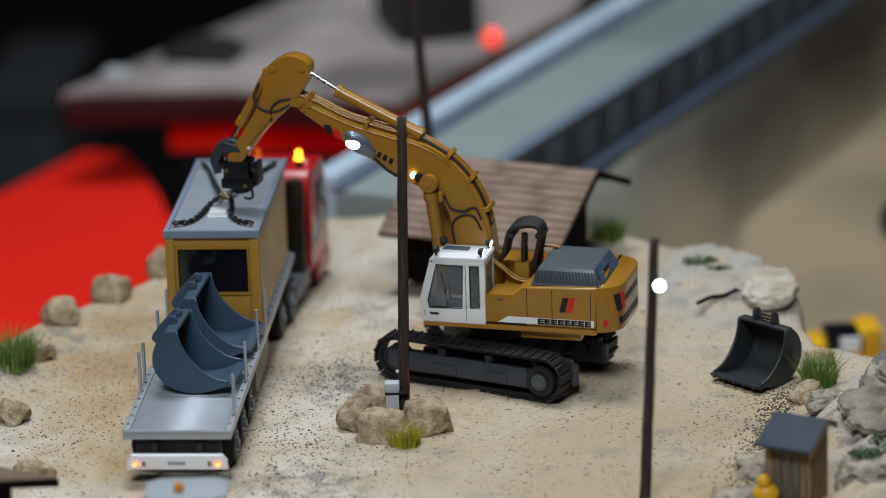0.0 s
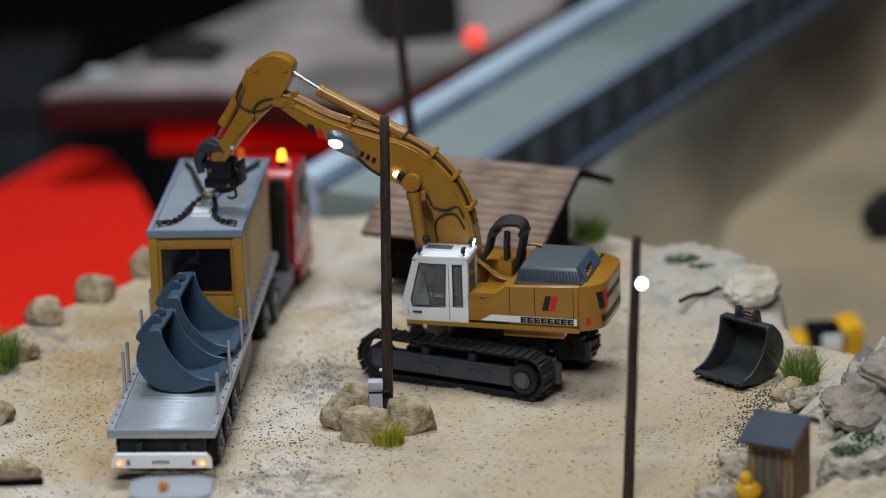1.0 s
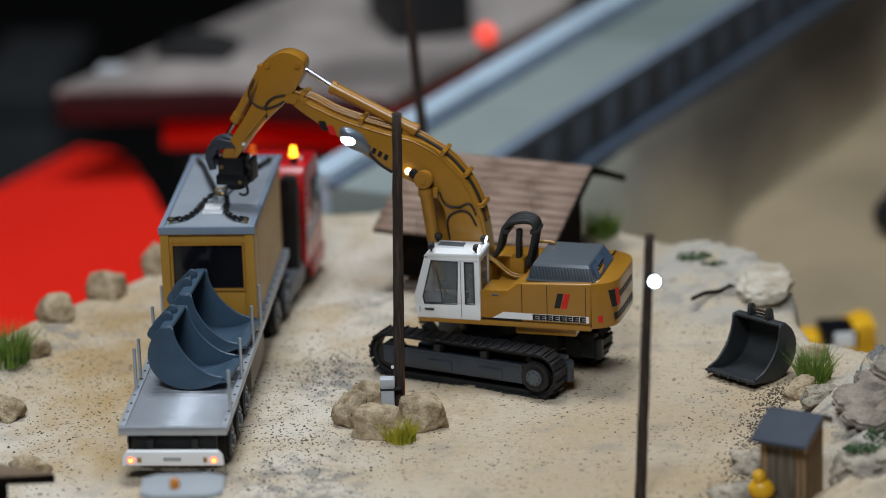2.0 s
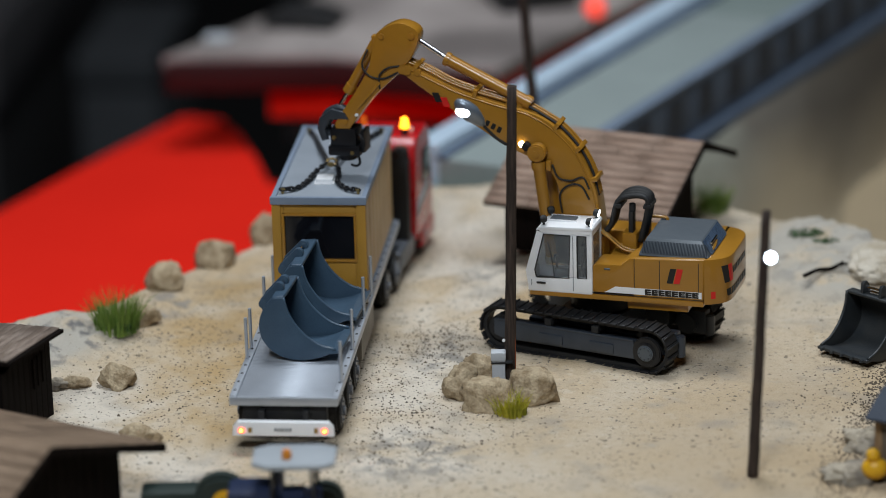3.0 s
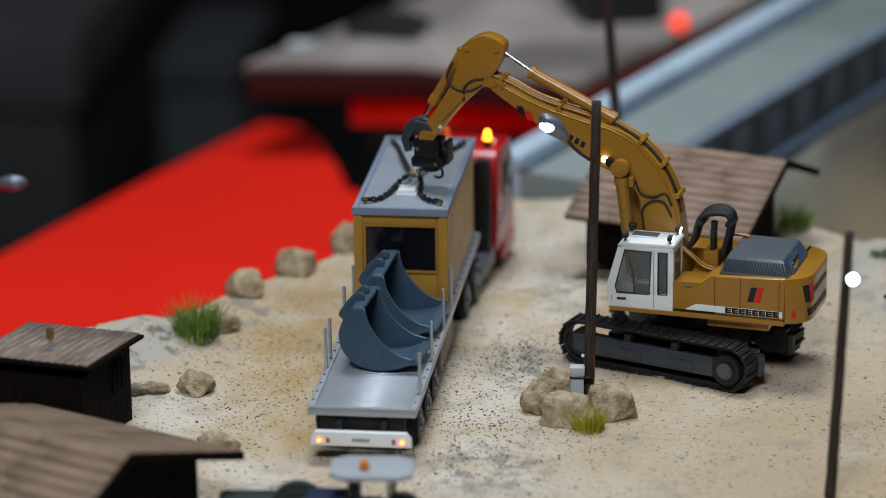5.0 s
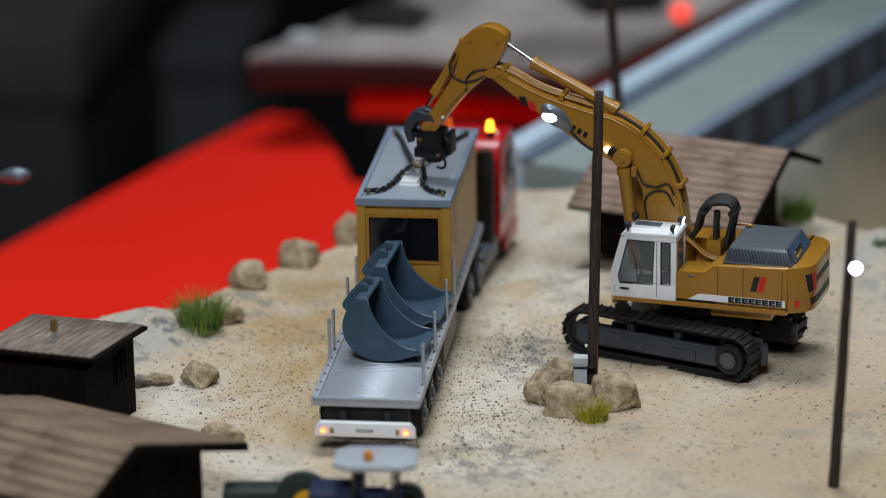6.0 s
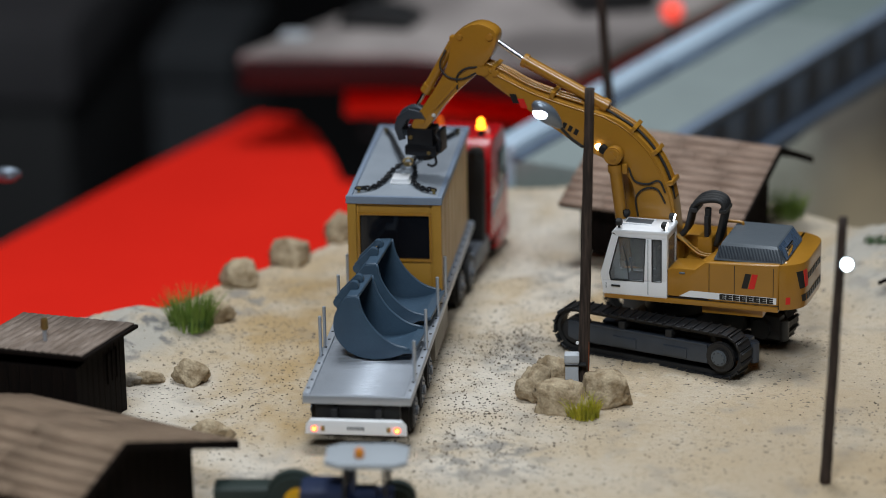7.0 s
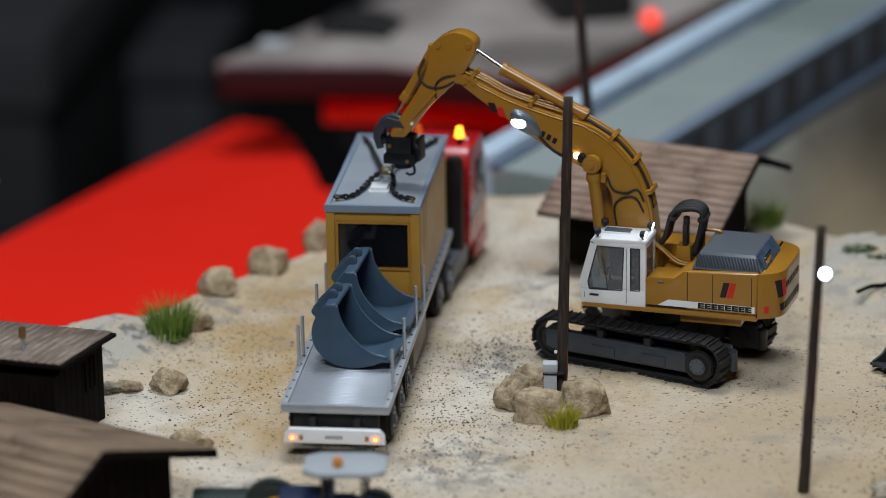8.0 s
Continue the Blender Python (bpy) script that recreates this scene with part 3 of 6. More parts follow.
# ---------------------------------------------------------------- semi-trailer and its load
def wheel(parent, x, y, z, r, w, out):
    """A twin truck tyre with a steel rim; out: the side that shows the rim (+1 or -1 along x)."""
    tyre = part("wheel", rod((x - w / 2, y, z), (x + w / 2, y, z), r, n=28, bevel=r * 0.16), "black", parent)
    o = x + out * w / 2
    part("rim", merged(rod((o - out * 0.0005, y, z), (o + out * 0.0006, y, z), r * 0.62, n=24, bevel=0.0003),
                       rod((o, y, z), (o + out * 0.0018, y, z), r * 0.24, n=14, bevel=0.0003),
                       *[rod((o, y + r * 0.44 * math.cos(k * math.pi / 4), z + r * 0.44 * math.sin(k * math.pi / 4)),
                             (o + out * 0.0011, y + r * 0.44 * math.cos(k * math.pi / 4), z + r * 0.44 * math.sin(k * math.pi / 4)), r * 0.05, n=6) for k in range(8)]),
         "tank", tyre, "grey steel wheel rim")
    return tyre


BED = 0.026
trailer = thing("flatbed_trailer", pose(0.0245, 0, 0), "long aluminium flatbed trailer carrying container and buckets", "trailer")
part("bed", box(-0.0222, 0.0222, -0.1365, 0.122, 0.0236, BED, 0.0003), "alu", trailer, "bare brushed aluminium load bed")
for sx in (-1, 1):
    rail = part("side_rail", box(*sorted((sx * 0.0224, sx * 0.0258)), -0.1368, 0.122, 0.0226, 0.0265, 0.0004), "alu", trailer, "aluminium side rail with sockets")
    for k in range(23):
        y = -0.130 + k * 0.0110
        part("socket", box(sx * 0.0241 - 0.0006, sx * 0.0241 + 0.0006, y - 0.0007, y + 0.0007, 0.0262, 0.0267, 0.0001, 1), "black", rail)
    part("chassis_beam", box(*sorted((sx * 0.0075, sx * 0.0100)), -0.134, 0.115, 0.014, 0.0236, 0.0003), "chassis", trailer)
    for y in (0.0040, -0.0275, -0.0740, -0.1180 if sx > 0 else -0.0875):
        part("stake", rod((sx * 0.0247, y, 0.0262), (sx * 0.0247, y, 0.0470), 0.00085, n=10, bevel=0.0002), "alu", trailer, "thin aluminium stake")
    for y in (-0.060, -0.087, -0.114):
        wheel(trailer, sx * 0.0185, y, 0.0105, 0.0105, 0.011, sx)
    part("tool_box", box(*sorted((sx * 0.0175, sx * 0.0245)), -0.038, 0.012, 0.0065, 0.0215, 0.0006), "box_brown", trailer, "brown-grey side box under the bed")
part("rear_plate", box(-0.0256, 0.0256, -0.1392, -0.1369, 0.0222, 0.0263, 0.0004), "alu", trailer, "aluminium rear edge of the bed")
for k in range(70):
    y = -0.1355 + k * 0.0019
    part("deck_rib", box(-0.0218, 0.0218, y, y + 0.0015, 0.0256, 0.0262, 0.0002, 1), "alu", trailer)
for y in (-0.060, -0.087, -0.114):
    part("axle", rod((-0.015, y, 0.0105), (0.015, y, 0.0105), 0.0016, n=10), "chassis", trailer)
bumper = part("bumper", prism([(-0.0240, 0.0088), (0.0240, 0.0088), (0.0236, 0.0135), (0.0214, 0.0160), (-0.0214, 0.0160), (-0.0236, 0.0135)], -0.1440, -0.1405, "y", 0.0006), "white", trailer, "white rear bumper bar with lit tail lights")
part("bumper_bracket", merged(box(-0.012, -0.009, -0.141, -0.130, 0.010, 0.020, 0.0003), box(0.009, 0.012, -0.141, -0.130, 0.010, 0.020, 0.0003)), "chassis", trailer)
part("rear_crossmember", box(-0.020, 0.020, -0.136, -0.133, 0.0125, 0.0222, 0.0004), "chassis", trailer)
for sx in (-1, 1):
    lens = part("tail_light", rod((sx * 0.0196, -0.1439, 0.0118), (sx * 0.0196, -0.1447, 0.0118), 0.0014, n=16, bevel=0.0003), "led_red", bumper, "glowing red tail light")
    part("bulb", rod((sx * 0.0196, -0.1446, 0.0118), (sx * 0.0196, -0.1450, 0.0118), 0.0006, n=10), "led_core", bumper)
    part("reflector", box(sx * 0.0155 - 0.0009, sx * 0.0155 + 0.0009, -0.1446, -0.1439, 0.0108, 0.0132, 0.0002, 1), "brass", bumper)
for k in range(7):
    part("plate_bar", box(-0.0040 + k * 0.0012, -0.0033 + k * 0.0012, -0.1443, -0.1439, 0.0114, 0.0130), "tank", bumper)

# site container with chain sling
box_l, box_w, box_h = 0.121, 0.0472, 0.053
container = thing("site_container", pose(0.0245, 0, BED), "ochre site container with grey roof and black front window", "container")
h, w = box_h, box_w / 2
part("front_wall", merged(box(-w + 0.001, -0.0178, 0.0012, 0.004, 0.001, h - 0.003, 0.0003), box(0.0178, w - 0.001, 0.0012, 0.004, 0.001, h - 0.003, 0.0003),
                          box(-0.0178, 0.0178, 0.0012, 0.004, h - 0.0095, h - 0.003, 0.0003), box(-0.0178, 0.0178, 0.0012, 0.004, 0.001, h - 0.0335, 0.0003)),
     "ochre_panel", container, "ochre painted front wall")
for x in (-w, w - 0.0045):
    part("corner_post", box(x, x + 0.0045, 0.0, 0.0045, 0.0, h - 0.0032, 0.0005), "ochre_panel", container)
window = part("window", box(-0.0178, 0.0178, 0.0022, 0.0032, h - 0.0335, h - 0.0095), "dark_glass", container, "black glossy window pane")
part("window_frame", merged(box(-0.0186, -0.0174, 0.0005, 0.003, h - 0.0342, h - 0.0088, 0.0002), box(0.0174, 0.0186, 0.0005, 0.003, h - 0.0342, h - 0.0088, 0.0002),
                            box(-0.0186, 0.0186, 0.0004, 0.003, h - 0.0100, h - 0.0088, 0.0002), box(-0.0186, 0.0186, 0.0004, 0.003, h - 0.0342, h - 0.0330, 0.0002)), "ochre", window)
part("back_wall", box(-w + 0.001, w - 0.001, box_l - 0.004, box_l - 0.001, 0.001, h - 0.003, 0.0003), "ochre_panel", container)
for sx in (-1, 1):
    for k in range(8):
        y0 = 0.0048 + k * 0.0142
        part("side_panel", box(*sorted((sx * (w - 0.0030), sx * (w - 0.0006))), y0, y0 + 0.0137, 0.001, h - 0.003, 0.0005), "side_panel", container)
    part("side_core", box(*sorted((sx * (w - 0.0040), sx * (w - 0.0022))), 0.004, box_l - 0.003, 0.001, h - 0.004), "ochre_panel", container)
part("floor_frame", box(-w, w, 0.0005, box_l - 0.0005, 0.0, 0.0016, 0.0003), "rim_grey", container)
roof = part("roof", box(-w + 0.0012, w - 0.0012, 0.0012, box_l - 0.0012, h - 0.0034, h - 0.0012, 0.0002), "roof_grey", container, "flat grey roof sheet")
for args in ((-w - 0.0004, -w + 0.0022, -0.0004, box_l + 0.0004), (w - 0.0022, w + 0.0004, -0.0004, box_l + 0.0004)):
    part("roof_rim", box(*args, h - 0.0036, h, 0.0005), "rim_grey", container, "blue-grey raised roof edge")
for args in ((-w - 0.0006, w + 0.0006, -0.0007, 0.0018), (-w - 0.0006, w + 0.0006, box_l - 0.0018, box_l + 0.0007)):
    part("roof_rim", box(*args, h - 0.0038, h + 0.0002, 0.0005), "rim_grey", container, "blue-grey raised roof edge")
for sx in (-1, 1):
    for y in (0.010, box_l - 0.010):
        part("lifting_eye", merged(rod((sx * 0.0190, y, h - 0.0012), (sx * 0.0190, y, h + 0.0012), 0.0008, n=8),
                                   rod((sx * 0.0190, y, h + 0.0008), (sx * 0.0190, y, h + 0.0016), 0.0014, n=10)), "brass", container)
for y in (0.0295, 0.088):
    part("roof_vent", merged(box(-0.0044, 0.0044, y - 0.0048, y + 0.0048, h - 0.0012, h + 0.0016, 0.0006), box(-0.0051, 0.0051, y - 0.0056, y + 0.0056, h - 0.0012, h - 0.0003, 0.0002)), "white", container, "small white roof vent box")


def chain(points, sling):
    """Links along a sagging line, each turned a quarter against its neighbour."""
    line = curve_points(points, 30)
    walked, last = 0.0, line[0]
    spots = []
    for a, b in zip(line, line[1:]):
        walked += (b - a).length
        if walked > 0.00225:
            spots.append((b, (b - a).normalized()))
            walked = 0.0
    for k, (at, way) in enumerate(spots):
        turn = way.to_track_quat("X", "Z").to_matrix().to_4x4() @ pose(0, 0, 0, 45 + 90 * (k % 2) + random.uniform(-12, 12))
        share("chain_link", LINK, sling, Matrix.Translation(at) @ turn)


ring_pts = [(0.0017 * math.cos(a) , 0.00095 * math.sin(a), 0) for a in [k * math.pi / 6 for k in range(13)]]
LINK = mesh_of("chain_link", tube(ring_pts, 0.00058, 6, 0), "grab")
rz = BED + box_h
sling = thing("chain_sling", pose(0.0245, 0.052, rz), "black four-leg chain sling lying slack on container roof", "chain")
hx, hy, hz = 0.001, -0.004, 0.0032
part("master_ring", merged(tube([(hx + 0.0024 * math.cos(a), hy + 0.0024 * math.sin(a), hz + 0.0012 * math.sin(a)) for a in [k * math.pi / 8 for k in range(17)]], 0.0006, 8, 0),
                           box(hx - 0.0014, hx + 0.0014, hy - 0.0050, hy - 0.0022, hz - 0.0006, hz + 0.0010, 0.0004)), "brass", sling, "brass master ring")
for sx, y, mid in ((-1, -0.042, (-0.0085, -0.0270, 0.0006)), (1, -0.042, (0.0066, -0.0265, 0.0006)), (-1, 0.059, (-0.010, 0.030, 0.0016)), (1, 0.059, (0.011, 0.034, 0.0016))):
    bend = (sx * 0.0060, hy - 0.0095, 0.0012) if y < 0 else (sx * 0.004, hy + 0.012, 0.0026)
    chain([(hx + sx * 0.002, hy, hz), bend, mid, (sx * (0.0125 if y < 0 else 0.0145), y * 0.90 if y < 0 else y * 0.82, 0.0004), (sx * 0.0190, y, 0.0010)], sling)


def digger_bucket(name, m, width, material, label, eyes=True, scale=1.0, teeth=0):
    """An open digging bucket: curved shell, two side plates with hollow front edges, lip with teeth, and coupler ears."""
    b = thing(name, m, label, "bucket", "digging buckets")
    s = scale
    outer = [(0.0345, 0.0030), (0.026, 0.0004), (0.016, 0.0), (0.007, 0.0035), (0.0015, 0.0105), (0.0008, 0.0185), (0.0038, 0.0255), (0.0082, 0.0300)]
    line = [Vector((x * s, 0, z * s)) for x, z in outer]
    line = curve_points(line, 4)
    centre = Vector((0.017 * s, 0, 0.014 * s))
    bm = bmesh.new()
    rows = []
    for q in line:
        inn = q + (centre - q).normalized() * 0.0011
        rows.append([bm.verts.new(v) for v in ((q.x, 0, q.z), (q.x, width, q.z), (inn.x, width, inn.z), (inn.x, 0, inn.z))])
    for a, c in zip(rows, rows[1:]):
        for k in range(4):
            bm.faces.new((a[k], a[(k + 1) % 4], c[(k + 1) % 4], c[k]))
    bm.faces.new(rows[0][::-1]), bm.faces.new(rows[-1])
    bmesh.ops.recalc_face_normals(bm, faces=bm.faces[:])
    part("shell", bm, material, b)
    front = curve_points([Vector((x * s, 0, z * s)) for x, z in ((0.0135, 0.0302), (0.0149, 0.0220), (0.0196, 0.0135), (0.0270, 0.0068), (0.0350, 0.0040))], 4)
    profile = [(q.x, q.z) for q in line] + [(q.x, q.z) for q in front[:-1]]
    for y in (-0.0006, width - 0.0008):
        part("side_plate", prism(profile, y, y + 0.0014, "y", 0.0003), material, b)
        part("side_edge", tube([(q.x, y + 0.0007, q.z) for q in front], 0.00085, 6, 0), material, b)
    part("top_beam", box(0.0080 * s, 0.0137 * s, -0.0003, width + 0.0003, 0.0288 * s, 0.0308 * s, 0.0009, 3), material, b)
    part("lip", box(0.0325 * s, 0.0370 * s, -0.0008, width + 0.0008, 0.0022 * s, 0.0038 * s, 0.0003), material, b)
    for k in range(teeth):
        y = width * (0.08 + 0.21 * k)
        part("tooth", frustum([(0.0362 * s, y - 0.0012), (0.0386 * s, y - 0.0006), (0.0386 * s, y + 0.0006), (0.0362 * s, y + 0.0012)],
                              [(0.0362 * s, y - 0.0012), (0.0380 * s, y - 0.0006), (0.0380 * s, y + 0.0006), (0.0362 * s, y + 0.0012)], 0.0022 * s, 0.0038 * s, 0.0002), material, b)
    if eyes:
        for y in (width * 0.34, width * 0.66):
            part("ear", merged(prism([(0.0010 * s, 0.0195 * s), (0.0112 * s, 0.0300 * s), (0.0112 * s, 0.0338 * s), (0.0082 * s, 0.0338 * s), (0.0002 * s, 0.0268 * s), (0.0002 * s, 0.0228 * s)], y - 0.0011, y + 0.0011, "y", 0.0005),
                               rod((0.0098 * s, y - 0.0016, 0.0322 * s), (0.0098 * s, y + 0.0016, 0.0322 * s), 0.0023 * s, n=14, bevel=0.0002),
                               rod((0.0016 * s, y - 0.0016, 0.0245 * s), (0.0016 * s, y + 0.0016, 0.0245 * s), 0.0023 * s, n=14, bevel=0.0002)), material, b)
        part("coupler_pin", merged(rod((0.0098 * s, width * 0.34, 0.0322 * s), (0.0098 * s, width * 0.66, 0.0322 * s), 0.0008, n=8),
                                   rod((0.0016 * s, width * 0.34, 0.0245 * s), (0.0016 * s, width * 0.66, 0.0245 * s), 0.0008, n=8)), "chrome", b, "bright steel coupler pin")
    return b


digger_bucket("digger_bucket", pose(0.0075, -0.0895, BED - 0.0004, 0, -5, -5), 0.031, "bucket", "blue-grey digging bucket lying on the flatbed", scale=1.05)
digger_bucket("digger_bucket", pose(0.0095, -0.0425, BED - 0.0002, 0, -4, -3.5), 0.0385, "bucket", "blue-grey wide digging bucket lying against the container", scale=1.05)

# ---------------------------------------------------------------- tractor unit
tractor = thing("truck_tractor", pose(0.0310, 0.130, -0.0048, -2.0, 0, -5.0), "red truck tractor unit with orange roof beacons", "truck")
cabin = part("cabin", prism([(0.016, 0.014), (0.062, 0.014), (0.0635, 0.026), (0.0605, 0.048), (0.055, 0.066), (0.050, 0.0695), (0.020, 0.0695), (0.016, 0.064)], -0.0245, 0.0245, "x", 0.0018, 3), "red", tractor, "glossy red cabin")
for sx in (-1, 1):
    part("side_window", prism([(0.034, 0.040), (0.0575, 0.040), (0.0535, 0.058), (0.034, 0.058)], *sorted((sx * 0.0243, sx * 0.0250)), "x", 0.0002), "dark_glass", cabin)
    part("door_stripe", prism([(0.018, 0.0255), (0.050, 0.0335), (0.050, 0.0400), (0.018, 0.0320)], *sorted((sx * 0.0244, sx * 0.0250)), "x", 0.0001), "box_grey", cabin, "silver stripe on the cabin door")
    part("step_skirt", box(*sorted((sx * 0.0195, sx * 0.0250)), 0.030, 0.062, 0.0045, 0.0145, 0.0012), "red", tractor)
    wheel(tractor, sx * 0.0195, 0.038, 0.0105, 0.0105, 0.008, sx)
    part("wheel_arch", tube([(sx * 0.0215, 0.0255, 0.0105), (sx * 0.0215, 0.029, 0.0195), (sx * 0.0215, 0.038, 0.0232), (sx * 0.0215, 0.047, 0.0195), (sx * 0.0215, 0.0505, 0.0105)], 0.0022, 8), "red", tractor)
    wheel(tractor, sx * 0.0185, -0.062, 0.0115, 0.0105, 0.011, sx)
    wheel(tractor, sx * 0.0185, -0.036, 0.0110, 0.0105, 0.011, sx)
    part("fuel_tank", box(*sorted((sx * 0.0140, sx * 0.0235)), -0.022, 0.016, 0.0065, 0.0175, 0.002, 3), "tank", tractor, "grey fuel tank")
    part("roof_lamp", rod((sx * 0.0200, 0.030, 0.0695), (sx * 0.0200, 0.030, 0.0720), 0.0010, n=8, bevel=0.0003), "white", cabin)
part("chassis_beam", merged(box(-0.009, -0.006, -0.072, 0.060, 0.009, 0.0155, 0.0003), box(0.006, 0.009, -0.072, 0.060, 0.009, 0.0155, 0.0003)), "chassis", tractor)
part("bumper", box(-0.0246, 0.0246, 0.060, 0.0655, 0.005, 0.0145, 0.0012), "red", tractor)
part("windscreen", prism([(0.0625, 0.037), (0.0632, 0.037), (0.0585, 0.058), (0.0578, 0.058)], -0.0215, 0.0215, "x"), "dark_glass", cabin)
part("air_intake", merged(box(0.0140, 0.0230, 0.0010, 0.0090, 0.014, 0.0620, 0.0010), rod((0.0186, 0.0050, 0.061), (0.0186, 0.0050, 0.0680), 0.0044, n=16, bevel=0.0012)), "black", tractor, "black upright air intake stack")
part("rear_wall_panel", box(-0.021, 0.0210, 0.0125, 0.0162, 0.016, 0.063, 0.0006), "chassis", tractor)
for x, material in ((-0.0050, "beacon"), (0.0175, "beacon_lit")):
    part("beacon", merged(rod((x, 0.0240, 0.0736), (x, 0.0240, 0.0792), 0.0021, 0.0017, 16, 0.0006), rod((x, 0.0240, 0.0736), (x, 0.0240, 0.0750), 0.0024, n=16)), material, cabin, "orange beacon on the cabin roof")
    part("beacon_foot", rod((x, 0.0240, 0.0690), (x, 0.0240, 0.0738), 0.0018, n=12), "black", cabin)


# ---------------------------------------------------------------- excavator
digger = thing("crawler_excavator", pose(0.1645, 0.0118, 0.0, 0, 0, 168.8), "ochre crawler excavator with white cab and grab on the sand", "excavator")
UNDER = pose(0, 0, 0, 0, 0, -12)


def under(name, bm, material, parent=digger, label=""):
    return part(name, moved(bm, UNDER), material, parent, label)


def belt(half, z, r_out, r_in, y0, y1):
    """A closed chain band round two wheels at x = -half and x = half."""
    bm = bmesh.new()
    rings = []
    for k in range(32):
        a = (k + 0.5) * math.pi / 16
        c, n = math.copysign(half, math.cos(a)), (math.cos(a), math.sin(a))
        rings.append([bm.verts.new((c + r * n[0], y, z + r * n[1])) for r, y in ((r_out, y0), (r_out, y1), (r_in, y1), (r_in, y0))])
    for k in range(32):
        p, q = rings[k], rings[(k + 1) % 32]
        for j in range(4):
            bm.faces.new((p[j], p[(j + 1) % 4], q[(j + 1) % 4], q[j]))
    bmesh.ops.recalc_face_normals(bm, faces=bm.faces[:])
    return bm


# undercarriage: two crawler tracks joined by a car body
HALF, RAD = 0.0405, 0.0112
SHOE = mesh_of("track_shoe", merged(box(-0.0023, 0.0023, -0.0060, 0.0060, -0.0005, 0.0005, 0.0002, 1), box(0.0010, 0.0018, -0.0058, 0.0058, 0.0004, 0.0014, 0.0002, 1)), "shoe")
for sy in (1, -1):
    cy = sy * 0.0270
    track = under("track", belt(HALF, 0.0118, 0.0108, 0.0090, cy - 0.0036, cy + 0.0036), "black", digger, "black crawler track with steel shoes")
    around = 4 * HALF + 2 * math.pi * RAD
    count = 46
    for k in range(count):
        s = (k + 0.3) * around / count
        if s < 2 * HALF:
            x, z, turn = HALF - s, 0.0118 + RAD, 0
        elif s < 2 * HALF + math.pi * RAD:
            a = (s - 2 * HALF) / RAD
            x, z, turn = -HALF - RAD * math.sin(a), 0.0118 + RAD * math.cos(a), -math.degrees(a)
        elif s < 4 * HALF + math.pi * RAD:
            x, z, turn = -HALF + s - 2 * HALF - math.pi * RAD, 0.0118 - RAD, 180
        else:
            a = (s - 4 * HALF - math.pi * RAD) / RAD
            x, z, turn = HALF + RAD * math.sin(a), 0.0118 - RAD * math.cos(a), 180 - math.degrees(a)
        share("track_shoe", SHOE, track, UNDER @ pose(x, cy, z, 0, turn, 0))
    o = cy + sy * 0.0046
    beam = under("track_frame", merged(prism([(-0.0335, 0.0068), (0.0400, 0.0068), (0.0440, 0.0080), (0.0440, 0.0160), (0.0360, 0.0165), (-0.0335, 0.0165)], *sorted((o, o + sy * 0.0012)), "y", 0.0003),
                                       box(-0.033, 0.042, cy - 0.004, cy + 0.004, 0.0060, 0.0145)), "frame_grey", digger, "dark grey track side frame")
    f = o + sy * 0.0012
    for x0 in (-0.016, 0.012):
        under("step_plate", merged(box(x0 - 0.0065, x0 + 0.0065, *sorted((f - sy * 0.0002, f + sy * 0.0007)), 0.0078, 0.0128, 0.0003)), "frame_grey", beam)
    under("frame_rib", box(-0.0335, 0.0430, *sorted((f - sy * 0.0006, f + sy * 0.0004)), 0.0158, 0.0168, 0.0003), "frame_grey", beam)
    for x0 in (-0.012, 0.014):
        under("carrier_roller", merged(rod((x0, cy - 0.003, 0.0180), (x0, cy + 0.003, 0.0180), 0.0020, n=12, bevel=0.0003), box(x0 - 0.0018, x0 + 0.0018, *sorted((o - sy * 0.002, o + sy * 0.001)), 0.0145, 0.0205, 0.0004)), "black", digger)
    under("sprocket", merged(rod((-HALF, o - sy * 0.001, 0.0112), (-HALF, o + sy * 0.0016, 0.0112), 0.0078, n=26, bevel=0.0005),
                             rod((-HALF, o, 0.0112), (-HALF, o + sy * 0.0026, 0.0112), 0.0052, n=22, bevel=0.0006)), "shoe", digger)
    hub = under("drive_hub", rod((-HALF, o + sy * 0.002, 0.0112), (-HALF, o + sy * 0.0033, 0.0112), 0.0042, n=20, bevel=0.0006), "hood", digger, "grey drive hub")
    for k in range(8):
        a = k * math.pi / 4
        under("bolt", rod((-HALF + 0.003 * math.cos(a), o + sy * 0.003, 0.0112 + 0.003 * math.sin(a)), (-HALF + 0.003 * math.cos(a), o + sy * 0.0037, 0.0112 + 0.003 * math.sin(a)), 0.0004, n=6), "frame_grey", hub)
    under("idler", rod((HALF, cy - 0.003, 0.0112), (HALF, cy + sy * 0.0052, 0.0112), 0.0070, n=24, bevel=0.0008), "shoe", digger)
    under("drive_motor", merged(rod((-HALF, cy - sy * 0.006, 0.0112), (-HALF, cy - sy * 0.014, 0.0112), 0.0058, n=18, bevel=0.0008), box(-0.0505, -0.035, *sorted((cy - sy * 0.0128, cy - sy * 0.0066)), 0.006, 0.0185, 0.0012), rod((-0.0512, cy - sy * 0.0098, 0.0055), (-0.0512, cy - sy * 0.0098, 0.0165), 0.0028, n=16, bevel=0.0006)), "frame_grey", digger)
under("car_body", merged(box(-0.017, 0.017, -0.0215, 0.0215, 0.0075, 0.0205, 0.0012), box(-0.030, 0.030, -0.0225, -0.0150, 0.0070, 0.0160, 0.001), box(-0.030, 0.030, 0.0150, 0.0225, 0.0070, 0.0160, 0.001)), "frame_grey", digger, "dark grey car body")
